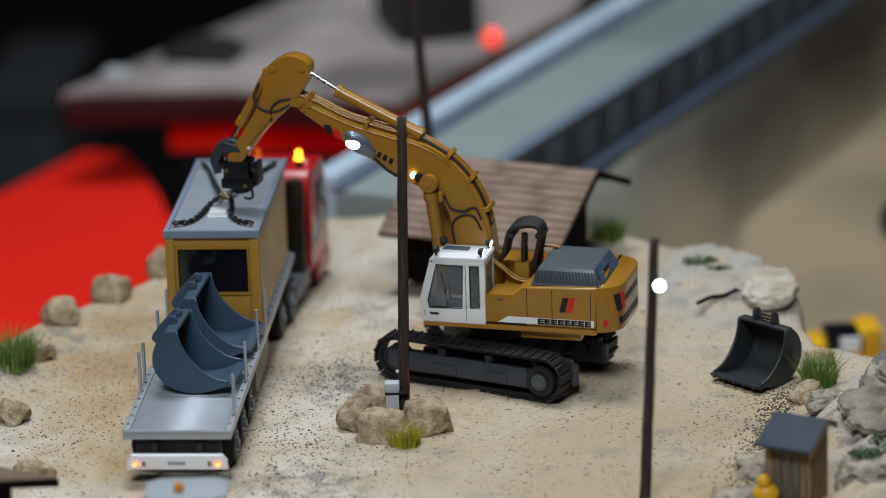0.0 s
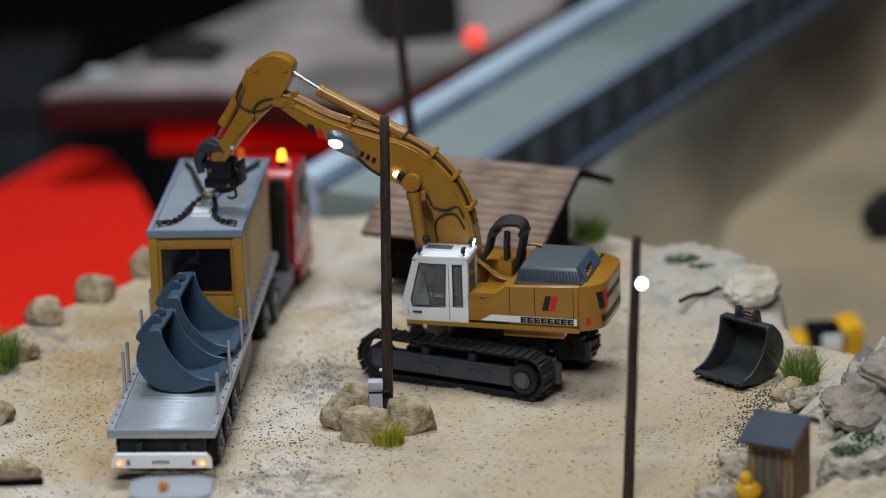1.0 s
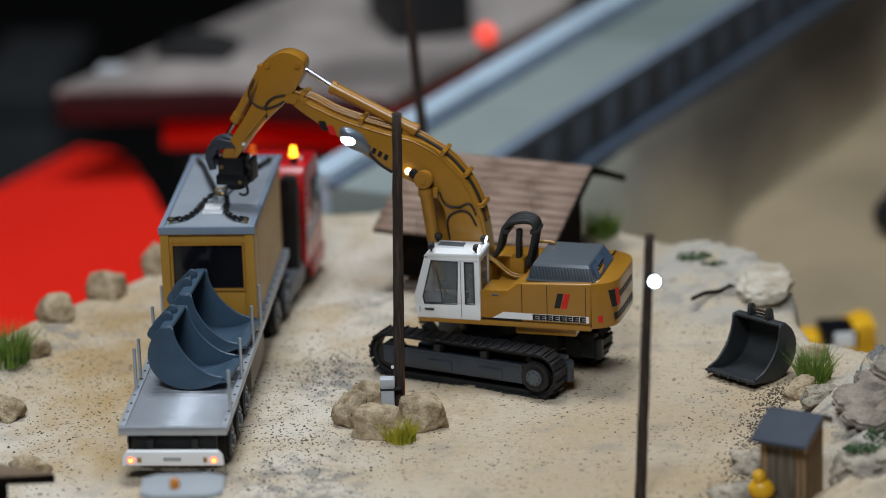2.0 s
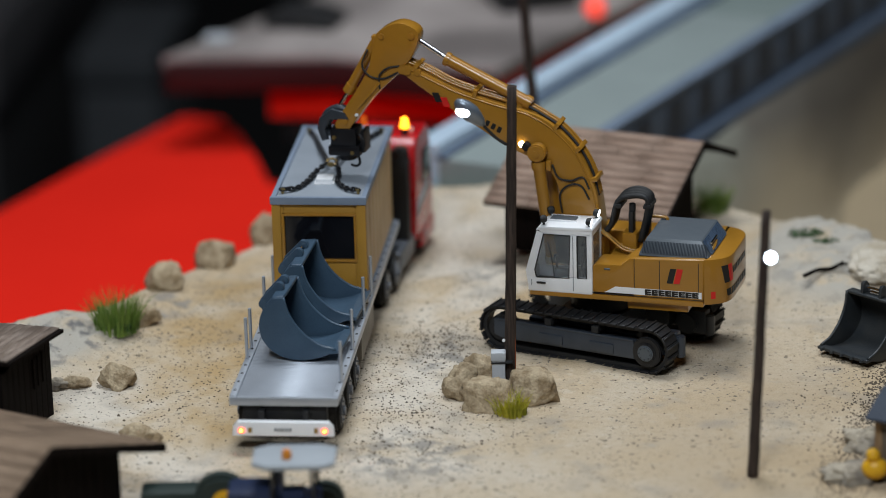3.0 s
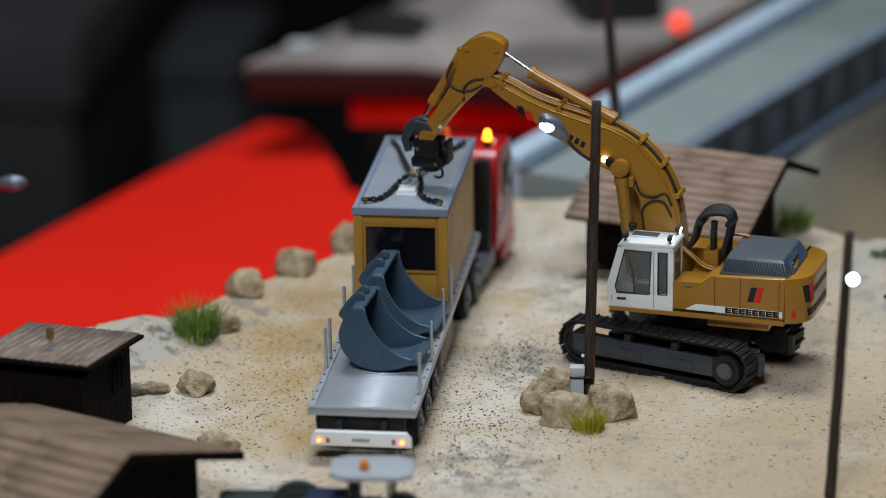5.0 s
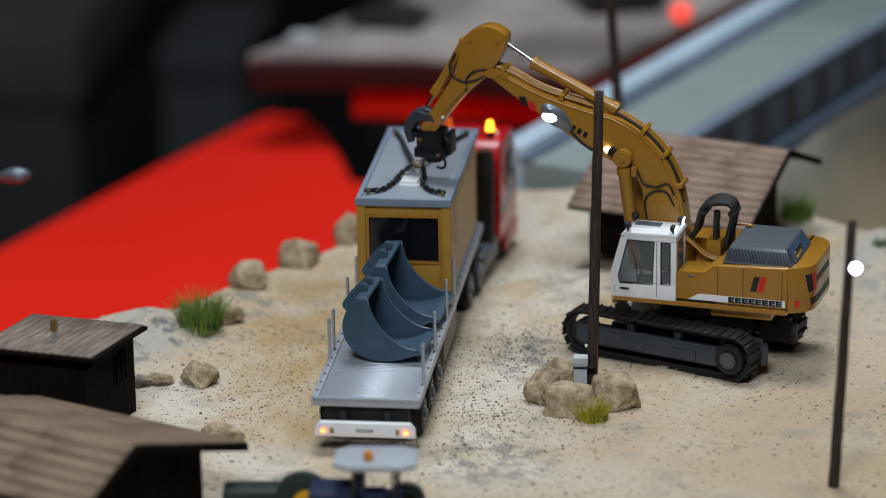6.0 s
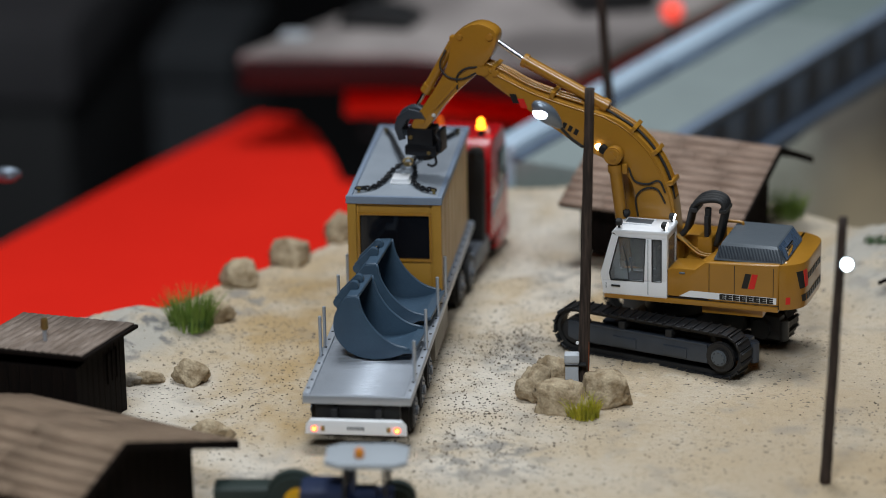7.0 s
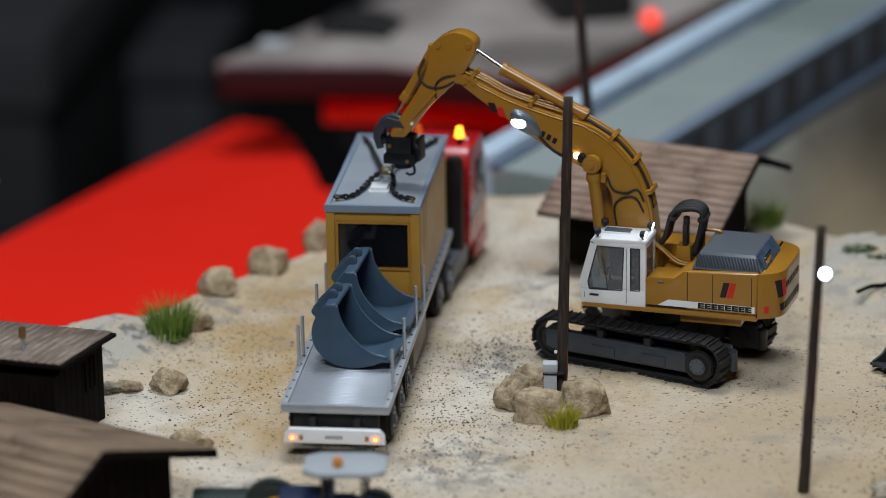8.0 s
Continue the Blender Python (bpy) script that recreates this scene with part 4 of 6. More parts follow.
under("slew_ring", merged(rod((0, 0, 0.0195), (0, 0, 0.0270), 0.0155, n=40, bevel=0.0006), rod((0, 0, 0.026), (0, 0, 0.0345), 0.0135, n=40)), "black", digger)
for k in range(30):
    a = k * math.pi / 15
    under("ring_bolt", rod((0.0146 * math.cos(a), 0.0146 * math.sin(a), 0.0268), (0.0146 * math.cos(a), 0.0146 * math.sin(a), 0.0278), 0.0006, n=6), "frame_grey", digger)

# upper carriage
part("deck", box(-0.0583, 0.0300, -0.0266, 0.0268, 0.0318, 0.0348, 0.0006), "ochre", digger)
part("belly_plate", box(-0.0500, -0.0190, -0.022, 0.0235, 0.0272, 0.0340, 0.0010), "ochre", digger)
part("left_step_box", prism([(-0.0024, 0.0358), (-0.0235, 0.0358), (-0.0235, 0.0548), (-0.0215, 0.0548), (-0.0165, 0.0508), (-0.0045, 0.0505), (-0.0024, 0.0490)], 0.0105, 0.0270, "y", 0.0009), "ochre", digger, "ochre side box beside the cab")
part("right_tank", box(-0.0240, 0.0240, -0.0268, -0.0100, 0.0360, 0.0560, 0.0015), "ochre", digger)
house = part("engine_house", prism([(-0.0230, 0.0345), (-0.0585, 0.0345), (-0.0590, 0.0566), (-0.0240, 0.0550), (-0.0218, 0.0545)], -0.0270, 0.0270, "y", 0.0013, 3), "ochre", digger, "ochre engine housing with company stripe")
for x in (-0.0238, -0.0365, -0.0560):
    part("panel_joint", box(x, x + 0.0003, 0.0267, 0.02715, 0.0392, 0.0545), "chassis", house)
part("panel_joint", box(-0.0585, -0.0024, 0.0267, 0.02715, 0.0352, 0.0355), "chassis", house)
arc = [(-0.0588 - 0.0135 * math.cos(a), 0.0270 * math.sin(a)) for a in [-math.pi / 2 + k * math.pi / 32 for k in range(33)]]
arc = [(-0.0588 - 0.0118 * (1 - abs(y / 0.0270) ** 6), y) for _, y in arc]
weight = part("counterweight", prism(arc, 0.0330, 0.0566, "z", 0.0011), "ochre", digger, "rounded ochre counterweight")


def on_tail(y, z0, z1, width, lean, material, name):
    """A small flat mark that follows the curved tail."""
    bm = bmesh.new()
    rows = []
    for k in range(5):
        yy = y + width * (k / 4 - 0.5)
        for z, dy in ((z0, -lean), (z1, lean)):
            q = yy + dy
            rows.append(bm.verts.new((-0.0588 - 0.0118 * (1 - abs(q / 0.0270) ** 6) - 0.00025, q, z)))
    for k in range(4):
        bm.faces.new((rows[2 * k], rows[2 * k + 2], rows[2 * k + 3], rows[2 * k + 1]))
    out = bmesh.ops.extrude_face_region(bm, geom=bm.faces[:])
    for v in [g for g in out["geom"] if isinstance(g, bmesh.types.BMVert)]:
        v.co.x += 0.0004
    bmesh.ops.recalc_face_normals(bm, faces=bm.faces[:])
    part(name, bm, material, weight)


on_tail(0.0252, 0.0362, 0.0398, 0.0010, 0.0, "logo_red", "tail_reflector")
on_tail(0.0205, 0.0435, 0.0525, 0.0030, 0.0008, "logo_black", "emblem_half")
on_tail(0.0170, 0.0435, 0.0525, 0.0030, 0.0008, "logo_red", "emblem_half")
for k in range(8):
    on_tail(0.0135 - k * 0.0034, 0.0470, 0.0500, 0.0022, 0.0003, "logo_black", "letter_bar")
    on_tail(0.0185 - k * 0.0042, 0.0365, 0.0400, 0.0030, 0.0003, "logo_black", "letter_bar")

# markings on the near flank
part("stripe", prism([(-0.0085, 0.0362), (-0.0140, 0.0395), (-0.0575, 0.0395), (-0.0575, 0.0362)], 0.0268, 0.0272, "y"), "white", house, "white flank stripe")
for k in range(8):
    x = -0.0290 - k * 0.0034
    part("letter_bar", merged(box(x - 0.00318, x, 0.0270, 0.0274, 0.0364, 0.0372), box(x - 0.00318, x, 0.0270, 0.0274, 0.0385, 0.0393), box(x - 0.0013, x, 0.0270, 0.0274, 0.0371, 0.0386), box(x - 0.0031, x - 0.0010, 0.0270, 0.0274, 0.0375, 0.0382)), "logo_black", house)
for x, material in ((-0.0398, "logo_black"), (-0.0432, "logo_red")):
    part("emblem_half", prism([(x - 0.0002, 0.0432), (x - 0.0032, 0.0432), (x - 0.0050, 0.0508), (x - 0.0020, 0.0508)], 0.0269, 0.0273, "y"), material, house)
part("flank_lamp", box(-0.0115, -0.0085, 0.0268, 0.0275, 0.0478, 0.0488, 0.0002, 1), "hood", digger)

# hood, grille and rails
hood = part("hood", frustum([(-0.0250, 0.0245), (-0.0250, -0.0170), (-0.0610, -0.0170), (-0.0610, 0.0245)], [(-0.0285, 0.0205), (-0.0285, -0.0135), (-0.0560, -0.0135), (-0.0560, 0.0205)], 0.0556, 0.0640, 0.0006), "hood", digger, "grey sloped engine hood with fine grille")
for k in range(44):
    x = -0.0272 - k * 0.00074
    part("grille_rib", rod((x, 0.0243, 0.0570), (x - 0.0001, 0.0215, 0.0625), 0.00022, n=4), "frame_grey", hood)
# bluish reflection on the hood's rear slope, laid on as a coloured panel
part("hood_end", prism([(-0.0612, 0.0572), (-0.0566, 0.0636), (-0.0562, 0.0633), (-0.0606, 0.0570)], -0.0120, 0.0195, "y"), "hood_reflection", hood, "glossy rear hood panel with painted bluish reflection")
part("hood_latch", merged(box(-0.0608, -0.0592, 0.006, 0.0160, 0.0578, 0.0610, 0.0004), rod((-0.0600, 0.0050, 0.0620), (-0.0600, 0.0170, 0.0620), 0.0006, n=8)), "chrome", hood, "bright grab rail")
part("handrail", tube([(-0.0230, -0.0080, 0.0550), (-0.0232, -0.0080, 0.0640), (-0.0240, -0.0080, 0.0652), (-0.0310, -0.0080, 0.0652), (-0.0322, -0.0080, 0.0640), (-0.0322, -0.0080, 0.0600)], 0.0008, 8), "ochre", digger, "ochre handrail loop")
part("valve_block", merged(box(-0.0210, -0.0070, -0.0085, 0.0090, 0.0362, 0.0500, 0.001), box(-0.0195, -0.0120, -0.0070, 0.0050, 0.049, 0.0600, 0.0012)), "ochre", digger)
part("pump", merged(box(-0.0175, -0.0150, -0.002, 0.004, 0.058, 0.071, 0.0008), rod((-0.0165, 0.001, 0.070), (-0.0165, 0.001, 0.0745), 0.0017, n=12, bevel=0.0004)), "black", digger)
for k in range(4):
    y = -0.0042 + k * 0.0030
    part("hydraulic_hose", tube([(-0.0020, y, 0.0580), (-0.0065, y, 0.0640), (-0.0100, y, 0.0760), (-0.0172, y, 0.0806 - 0.0004 * k), (-0.0240, y, 0.0790), (-0.0252, y, 0.0735), (-0.0214, y, 0.0560)], 0.0014, 8), "black", digger, "thick black hydraulic hose")
part("hose_clamp", merged(box(-0.0270, -0.0232, -0.0062, 0.0066, 0.0735, 0.0755, 0.0004), box(-0.0122, -0.0085, -0.0062, 0.0066, 0.0730, 0.0752, 0.0004)), "black", digger)
for k, (y, z) in enumerate(((0.0060, 0.053), (0.0075, 0.0515), (0.0090, 0.0530))):
    part("steel_pipe", tube([(0.002, y, 0.0640), (-0.006, y, 0.0585), (-0.0140, y + 0.001, z), (-0.0225, y + 0.001, z - 0.001)], 0.0006, 6), "brass" if k == 1 else "ochre", digger)

# cab: wall strips round real window openings
cab = part("cab", merged(box(-0.0022, 0.0300, 0.0078, 0.0268, 0.0338, 0.0352, 0.0003)), "white", digger, "white cab with tinted windows")
STRIPS = {"lower_panel": [(-0.0023, 0.0345), (0.0301, 0.0345), (0.0312, 0.0412), (-0.0023, 0.0428)],
          "front_pillar": [(0.0312, 0.0412), (0.0317, 0.0447), (0.0258, 0.0655), (0.0222, 0.0644), (0.0270, 0.0452), (0.0262, 0.0414)],
          "middle_pillar": [(0.0096, 0.0425), (0.0052, 0.0425), (0.0052, 0.0650), (0.0087, 0.0650)],
          "rear_pillar": [(0.0006, 0.0425), (-0.0023, 0.0425), (-0.0020, 0.0655), (0.0006, 0.0655)],
          "window_header": [(0.0256, 0.0668), (-0.0020, 0.0674), (-0.0020, 0.0644), (0.0225, 0.0640)]}
for y0, y1 in ((0.0260, 0.0270), (0.0076, 0.0086)):
    for nm, shape in STRIPS.items():
        part(nm, prism(shape, y0, y1, "y", 0.00025), "white", cab)
    part("window_pane", prism([(0.0262, 0.0416), (0.0270, 0.0452), (0.0222, 0.0642), (0.0087, 0.0642), (0.0096, 0.0420)], y0 + 0.0003, y0 + 0.0006, "y"), "glass", cab)
    part("window_pane", prism([(0.0052, 0.0424), (0.0006, 0.0424), (0.0006, 0.0642), (0.0052, 0.0642)], y0 + 0.0003, y0 + 0.0006, "y"), "glass", cab)
part("door_joint", box(0.0072, 0.0075, 0.0268, 0.02715, 0.0355, 0.0640), "hood", cab)
part("door_joint", box(0.0286, 0.0289, 0.0268, 0.02715, 0.0370, 0.0400), "hood", cab)
part("window_seal", tube([(0.0262, 0.0271, 0.0416), (0.0270, 0.0271, 0.0452), (0.0222, 0.0271, 0.0642), (0.0087, 0.0271, 0.0642), (0.0096, 0.0271, 0.0420), (0.0262, 0.0271, 0.0416)], 0.00032, 6, 0), "black", cab)
part("window_seal", tube([(0.0052, 0.0271, 0.0424), (0.0006, 0.0271, 0.0424), (0.0006, 0.0271, 0.0642), (0.0052, 0.0271, 0.0642), (0.0052, 0.0271, 0.0424)], 0.00032, 6, 0), "black", cab)
part("door_handle", box(0.0215, 0.0262, 0.0268, 0.0276, 0.0382, 0.0392, 0.0003), "black", cab, "black door handle")
# rear wall with its window
for nm, (y0, y1, z0, z1) in {"rear_lower": (0.0078, 0.0268, 0.0345, 0.0480), "rear_header": (0.0078, 0.0268, 0.0640, 0.0672), "rear_post": (0.0078, 0.0105, 0.048, 0.064), "rear_post_near": (0.0240, 0.0268, 0.048, 0.064)}.items():
    part(nm, box(-0.0024, -0.0014, y0, y1, z0, z1, 0.0003), "white", cab)
part("rear_pane", box(-0.0021, -0.0018, 0.0105, 0.0240, 0.048, 0.064), "glass", cab)
part("front_pane", prism([(0.0305, 0.0420), (0.0309, 0.0445), (0.0250, 0.0650), (0.0246, 0.0648), (0.0303, 0.0445), (0.0299, 0.0420)], 0.0086, 0.0260, "y"), "glass", cab)
part("front_lower", box(0.0296, 0.0306, 0.0078, 0.0268, 0.0345, 0.0420, 0.0003), "white", cab)
cab_roof = part("cab_roof", prism([(0.0262, 0.0660), (0.0245, 0.0682), (-0.0022, 0.0688), (-0.0030, 0.0672)], 0.0072, 0.0274, "y", 0.0006), "white", cab, "white cab roof with lamps")
part("roof_hatch", merged(box(0.0085, 0.0215, 0.0110, 0.0180, 0.0682, 0.0692, 0.0003)), "hood", cab_roof, "tinted roof hatch")
part("hatch_frame", merged(box(0.0075, 0.0225, 0.0100, 0.0110, 0.0680, 0.0692, 0.0002), box(0.0075, 0.0225, 0.0180, 0.0190, 0.0680, 0.0692, 0.0002)), "white", cab_roof)
for x, y, lit, turn in ((0.0225, 0.0250, False, 1), (0.0225, 0.0105, False, 1), (-0.0005, 0.0250, True, -1), (-0.0005, 0.0105, True, -1)):
    lamp = part("work_lamp", merged(rod((x - turn * 0.0014, y, 0.0716), (x + turn * 0.0012, y, 0.0712), 0.0017, 0.0021, 14, 0.0004), rod((x, y, 0.0684), (x, y, 0.0702), 0.0006, n=6)), "black", cab_roof, "small round work lamp")
    part("lens", rod((x + turn * 0.0011, y, 0.0712), (x + turn * 0.0015, y, 0.0711), 0.0018, n=14), "led_small" if lit else "dark_glass", lamp)
seat = part("seat", merged(box(0.0030, 0.0125, 0.0125, 0.0215, 0.0400, 0.0440, 0.0010), box(0.0025, 0.0050, 0.0125, 0.0215, 0.0430, 0.0575, 0.0010), box(0.0060, 0.0110, 0.014, 0.020, 0.0352, 0.040)), "interior", cab, "dark driver seat")
part("console", merged(box(0.0060, 0.0180, 0.0215, 0.0245, 0.0400, 0.0455, 0.0008), rod((0.0165, 0.0228, 0.045), (0.0172, 0.0228, 0.0505), 0.0005, n=6), rod((0.0172, 0.0228, 0.050), (0.0174, 0.0228, 0.0525), 0.0010, n=8)), "interior", cab, "dark control console")
part("cab_floor", box(-0.0014, 0.0296, 0.0086, 0.0260, 0.0352, 0.0358), "interior", cab)
part("lining", box(-0.0012, 0.0240, 0.0088, 0.0092, 0.0430, 0.0640), "interior_light", cab)
part("wiper", tube([(0.0170, 0.0274, 0.0420), (0.0180, 0.0275, 0.0520), (0.0200, 0.0274, 0.0600)], 0.00022, 5), "black", cab)

# boom, stick and cylinders
top = curve_points([(-0.0030, 0, 0.046), (-0.0018, 0, 0.0685), (0.0006, 0, 0.0840), (0.0075, 0, 0.1003), (0.0172, 0, 0.1115), (0.0290, 0, 0.1192), (0.0480, 0, 0.1243), (0.0700, 0, 0.1312), (0.0930, 0, 0.1420)], 4)
low = curve_points([(0.0965, 0, 0.1405), (0.0940, 0, 0.1362), (0.0700, 0, 0.1192), (0.0455, 0, 0.1032), (0.0300, 0, 0.0955), (0.0215, 0, 0.0880), (0.0182, 0, 0.0760), (0.0165, 0, 0.046)], 4)
boom = part("boom", prism([(q.x, q.z) for q in top + low], -0.0060, 0.0060, "y", 0.0008), "ochre", digger, "curved ochre boom with company marks")
rib = [q + Vector((0.0016 * (q.x < 0.03), 0, -0.0012)) for q in top[4:]]
for y in (-0.0061, 0.0061):
    part("boom_seam", tube([(q.x, y, q.z) for q in rib], 0.0004, 5, 0), "ochre", boom)
part("boom_foot", merged(rod((0.0070, -0.0088, 0.049), (0.0070, 0.0070, 0.049), 0.0060, n=18, bevel=0.0006)), "ochre", digger)
lifts = []
for sy in (-1, 1):
    y = sy * 0.0086
    lift = part("lift_cylinder", merged(rod((0.0232, y, 0.0470), (0.0277, y, 0.0930), 0.0031, n=18, bevel=0.0005), rod((0.0278, y, 0.0920), (0.0280, y, 0.0962), 0.0036, n=16, bevel=0.0004)), "ochre", digger, "ochre lift cylinder")
    lifts.append(lift)
    part("lift_rod", rod((0.0278, y, 0.095), (0.0281, y, 0.0995), 0.0018, n=12), "chrome", lift)
    part("lift_pin", rod((0.0281, sy * 0.0062, 0.1010), (0.0281, sy * 0.0122, 0.1010), 0.0046, n=24, bevel=0.0007), "ochre", lift)
    part("lift_boss", merged(rod((0.0281, sy * 0.0100, 0.1010), (0.0281, sy * 0.0130, 0.1010), 0.0022, n=16, bevel=0.0005), box(0.0215, 0.0240, *sorted((sy * 0.0066, sy * 0.0098)), 0.0915, 0.0965, 0.0006)), "ochre", lift)
for x, z in ((0.0420, 0.1250), (0.0890, 0.1392)):
    part("boom_pin", rod((x, -0.0068, z), (x, 0.0068, z), 0.0017, n=16, bevel=0.0003), "ochre", boom)
part("boom_tip_pin", rod((0.0945, -0.0070, 0.1402), (0.0945, 0.0070, 0.1402), 0.0026, n=18, bevel=0.0004), "ochre", boom)
part("work_light_body", rod((0.0335, 0.0058, 0.1035), (0.0345, 0.0086, 0.1030), 0.0023, n=16, bevel=0.0004), "black", boom)
part("work_light_lens", rod((0.0363, 0.0058, 0.1042), (0.0372, 0.0072, 0.1040), 0.0015, n=14), "led_warm", boom, "warm glowing work light")
arm_cyl = part("stick_cylinder", merged(rod((0.0345, 0, 0.1240), (0.0745, 0, 0.1448), 0.0030, n=18, bevel=0.0005), rod((0.0325, 0, 0.1230), (0.0360, 0, 0.1248), 0.0036, n=16, bevel=0.0005), rod((0.0735, 0, 0.1443), (0.0760, 0, 0.1456), 0.0036, n=16, bevel=0.0004),
                                        box(0.0335, 0.0400, -0.0020, 0.0020, 0.1185, 0.1250, 0.0006)), "ochre", digger, "long ochre stick cylinder")
part("stick_cylinder_rod", rod((0.0750, 0, 0.1451), (0.0905, 0, 0.1552), 0.0013, n=12), "chrome", arm_cyl, "polished piston rod")
head = curve_points([(0.1275, 0, 0.1075), (0.1140, 0, 0.1245), (0.1010, 0, 0.1365), (0.0925, 0, 0.1460), (0.0880, 0, 0.1555), (0.0892, 0, 0.1610), (0.0975, 0, 0.1642), (0.1060, 0, 0.1612), (0.1110, 0, 0.1560), (0.1150, 0, 0.1410), (0.1230, 0, 0.1275), (0.1345, 0, 0.1110), (0.1325, 0, 0.1070)], 3)
stick = part("stick", prism([(q.x, q.z) for q in head], -0.0048, 0.0048, "y", 0.0008), "ochre", digger, "ochre stick with rounded head")
for x, z, r in ((0.1072, 0.1570, 0.0016), (0.0915, 0.1575, 0.0019), (0.0975, 0.1400, 0.0022), (0.1290, 0.1120, 0.0016), (0.1040, 0.1410, 0.0009)):
    part("stick_pin", rod((x, -0.0056, z), (x, 0.0056, z), r, n=14, bevel=0.0003), "ochre", stick)
part("stick_side_bar", box(0, 0.019, -0.0008, 0.0008, -0.0007, 0.0007, 0.0003), "ochre", stick).matrix_basis = pose(0.1092, 0.0052, 0.1335, 0, 48, 0)
part("grease_nipple", rod((0.1225, 0.0046, 0.1160), (0.1225, 0.0060, 0.1160), 0.0009, n=10, bevel=0.0003), "white", stick)
curl = part("bucket_cylinder", merged(rod((0.1120, 0, 0.1530), (0.1275, 0, 0.1275), 0.0024, n=16, bevel=0.0004), rod((0.1255, 0, 0.1305), (0.1283, 0, 0.1262), 0.0029, n=14, bevel=0.0004), box(0.1085, 0.1135, -0.0022, 0.0022, 0.1515, 0.1565, 0.0006)), "ochre", digger, "ochre grab cylinder")
part("bucket_cylinder_rod", rod((0.1278, 0, 0.1270), (0.1372, 0, 0.1125), 0.0010, n=10), "chrome", curl, "polished piston rod")

# boom hoses
for pts in ([(0.0215, 0.0064, 0.0940), (0.0185, 0.0068, 0.0875), (0.0120, 0.0068, 0.0862), (0.0060, 0.0068, 0.0880), (0.0030, 0.0066, 0.0820)],
            [(0.0175, 0.0064, 0.0690), (0.0180, 0.0068, 0.0790), (0.0130, 0.0068, 0.0838), (0.0070, 0.0068, 0.0835), (0.0032, 0.0066, 0.0765)],
            [(0.1150, 0.0040, 0.1500), (0.1180, 0.0052, 0.1420), (0.1140, 0.0056, 0.1365), (0.1070, 0.0054, 0.1355), (0.1000, 0.0050, 0.1385), (0.0950, 0.0040, 0.1425)],
            [(0.1095, 0.0050, 0.1300), (0.1090, 0.0056, 0.1370), (0.1045, 0.0056, 0.1410), (0.0985, 0.0050, 0.1420)]):
    part("hose", tube(pts, 0.0005, 7), "black", boom)
for y in (-0.0030, 0.0, 0.0030):
    part("hose" if y > 0 else "return_pipe", tube([(0.0330, y, 0.1225), (0.0270, y, 0.1192), (0.0165, y, 0.1122), (0.0075, y, 0.1016), (0.0018, y, 0.0900), (-0.0008, y, 0.0780)], 0.0007, 7), "black" if y > 0 else "ochre", boom)
    part("boom_pipe", tube([(0.0420, y, 0.1245), (0.0700, y, 0.1326), (0.0850, y, 0.1400), (0.0955, y, 0.1440)], 0.0008, 6), "ochre", boom)
for x, z, t in ((0.0085, 0.1018, 52), (0.0012, 0.0865, 75), (0.0600, 0.1290, 16), (0.0900, 0.1412, 24), (0.0190, 0.1132, 38)):
    part("pipe_clamp", box(-0.0011, 0.0011, -0.0064, 0.0064, -0.0014, 0.0022, 0.0004), "ochre", boom).matrix_basis = pose(x, 0, z, 0, -t, 0)
# marks on the boom
part("emblem_half", prism([(0.0, -0.0024), (0.0034, -0.0024), (0.0052, 0.0024), (0.0018, 0.0024)], 0.0059, 0.0063, "y"), "logo_black", boom).matrix_basis = pose(0.0768, 0, 0.1268, 0, 0, 0)
part("emblem_half", prism([(0.0, -0.0024), (0.0034, -0.0024), (0.0052, 0.0024), (0.0018, 0.0024)], 0.0059, 0.0063, "y"), "logo_red", boom).matrix_basis = pose(0.0727, 0, 0.1245, 0, 0, 0)
for k in range(8):
    x = 0.0690 - k * 0.0030
    part("letter_bar", box(-0.0010, 0.0010, 0.0059, 0.0063, -0.0015, 0.0015), "logo_black", boom).matrix_basis = pose(x, 0, 0.1222 - (0.0690 - x) * 0.53, 0, -28, 0)

# coupler and sorting grab
coupler = part("coupler", merged(tube([(0.1270, 0, 0.1150), (0.1330, 0, 0.1178), (0.1395, 0, 0.1150), (0.1420, 0, 0.1085), (0.1400, 0, 0.1030)], 0.0022, 10),
                                 prism([(0.1268, 0.1130), (0.1290, 0.1170), (0.1360, 0.1185), (0.1425, 0.1140), (0.1440, 0.1080), (0.1420, 0.1015), (0.1385, 0.1025), (0.1400, 0.1080), (0.1370, 0.1130), (0.1310, 0.1135)], -0.0052, -0.0030, "y", 0.0005),
                                 prism([(0.1268, 0.1130), (0.1290, 0.1170), (0.1360, 0.1185), (0.1425, 0.1140), (0.1440, 0.1080), (0.1420, 0.1015), (0.1385, 0.1025), (0.1400, 0.1080), (0.1370, 0.1130), (0.1310, 0.1135)], 0.0030, 0.0052, "y", 0.0005)), "hook", digger, "dark grey coupler hook")
grab = part("grab", merged(box(0.1235, 0.1372, -0.0060, 0.0060, 0.0985, 0.1085, 0.0010), box(0.1215, 0.1385, -0.0070, 0.0070, 0.0945, 0.0998, 0.0012), rod((0.1300, 0, 0.0960), (0.1300, 0, 0.0915), 0.0052, n=20, bevel=0.0008),
                           box(0.1195, 0.1215, -0.0050, 0.0050, 0.0960, 0.1075, 0.0005)), "grab", digger, "black rotator with hook")
part("grab_hook", tube([(0.1235, 0.004, 0.0950), (0.1228, 0.004, 0.0905), (0.1250, 0.004, 0.0888), (0.1275, 0.004, 0.0895)], 0.0007, 7), "grab", grab)
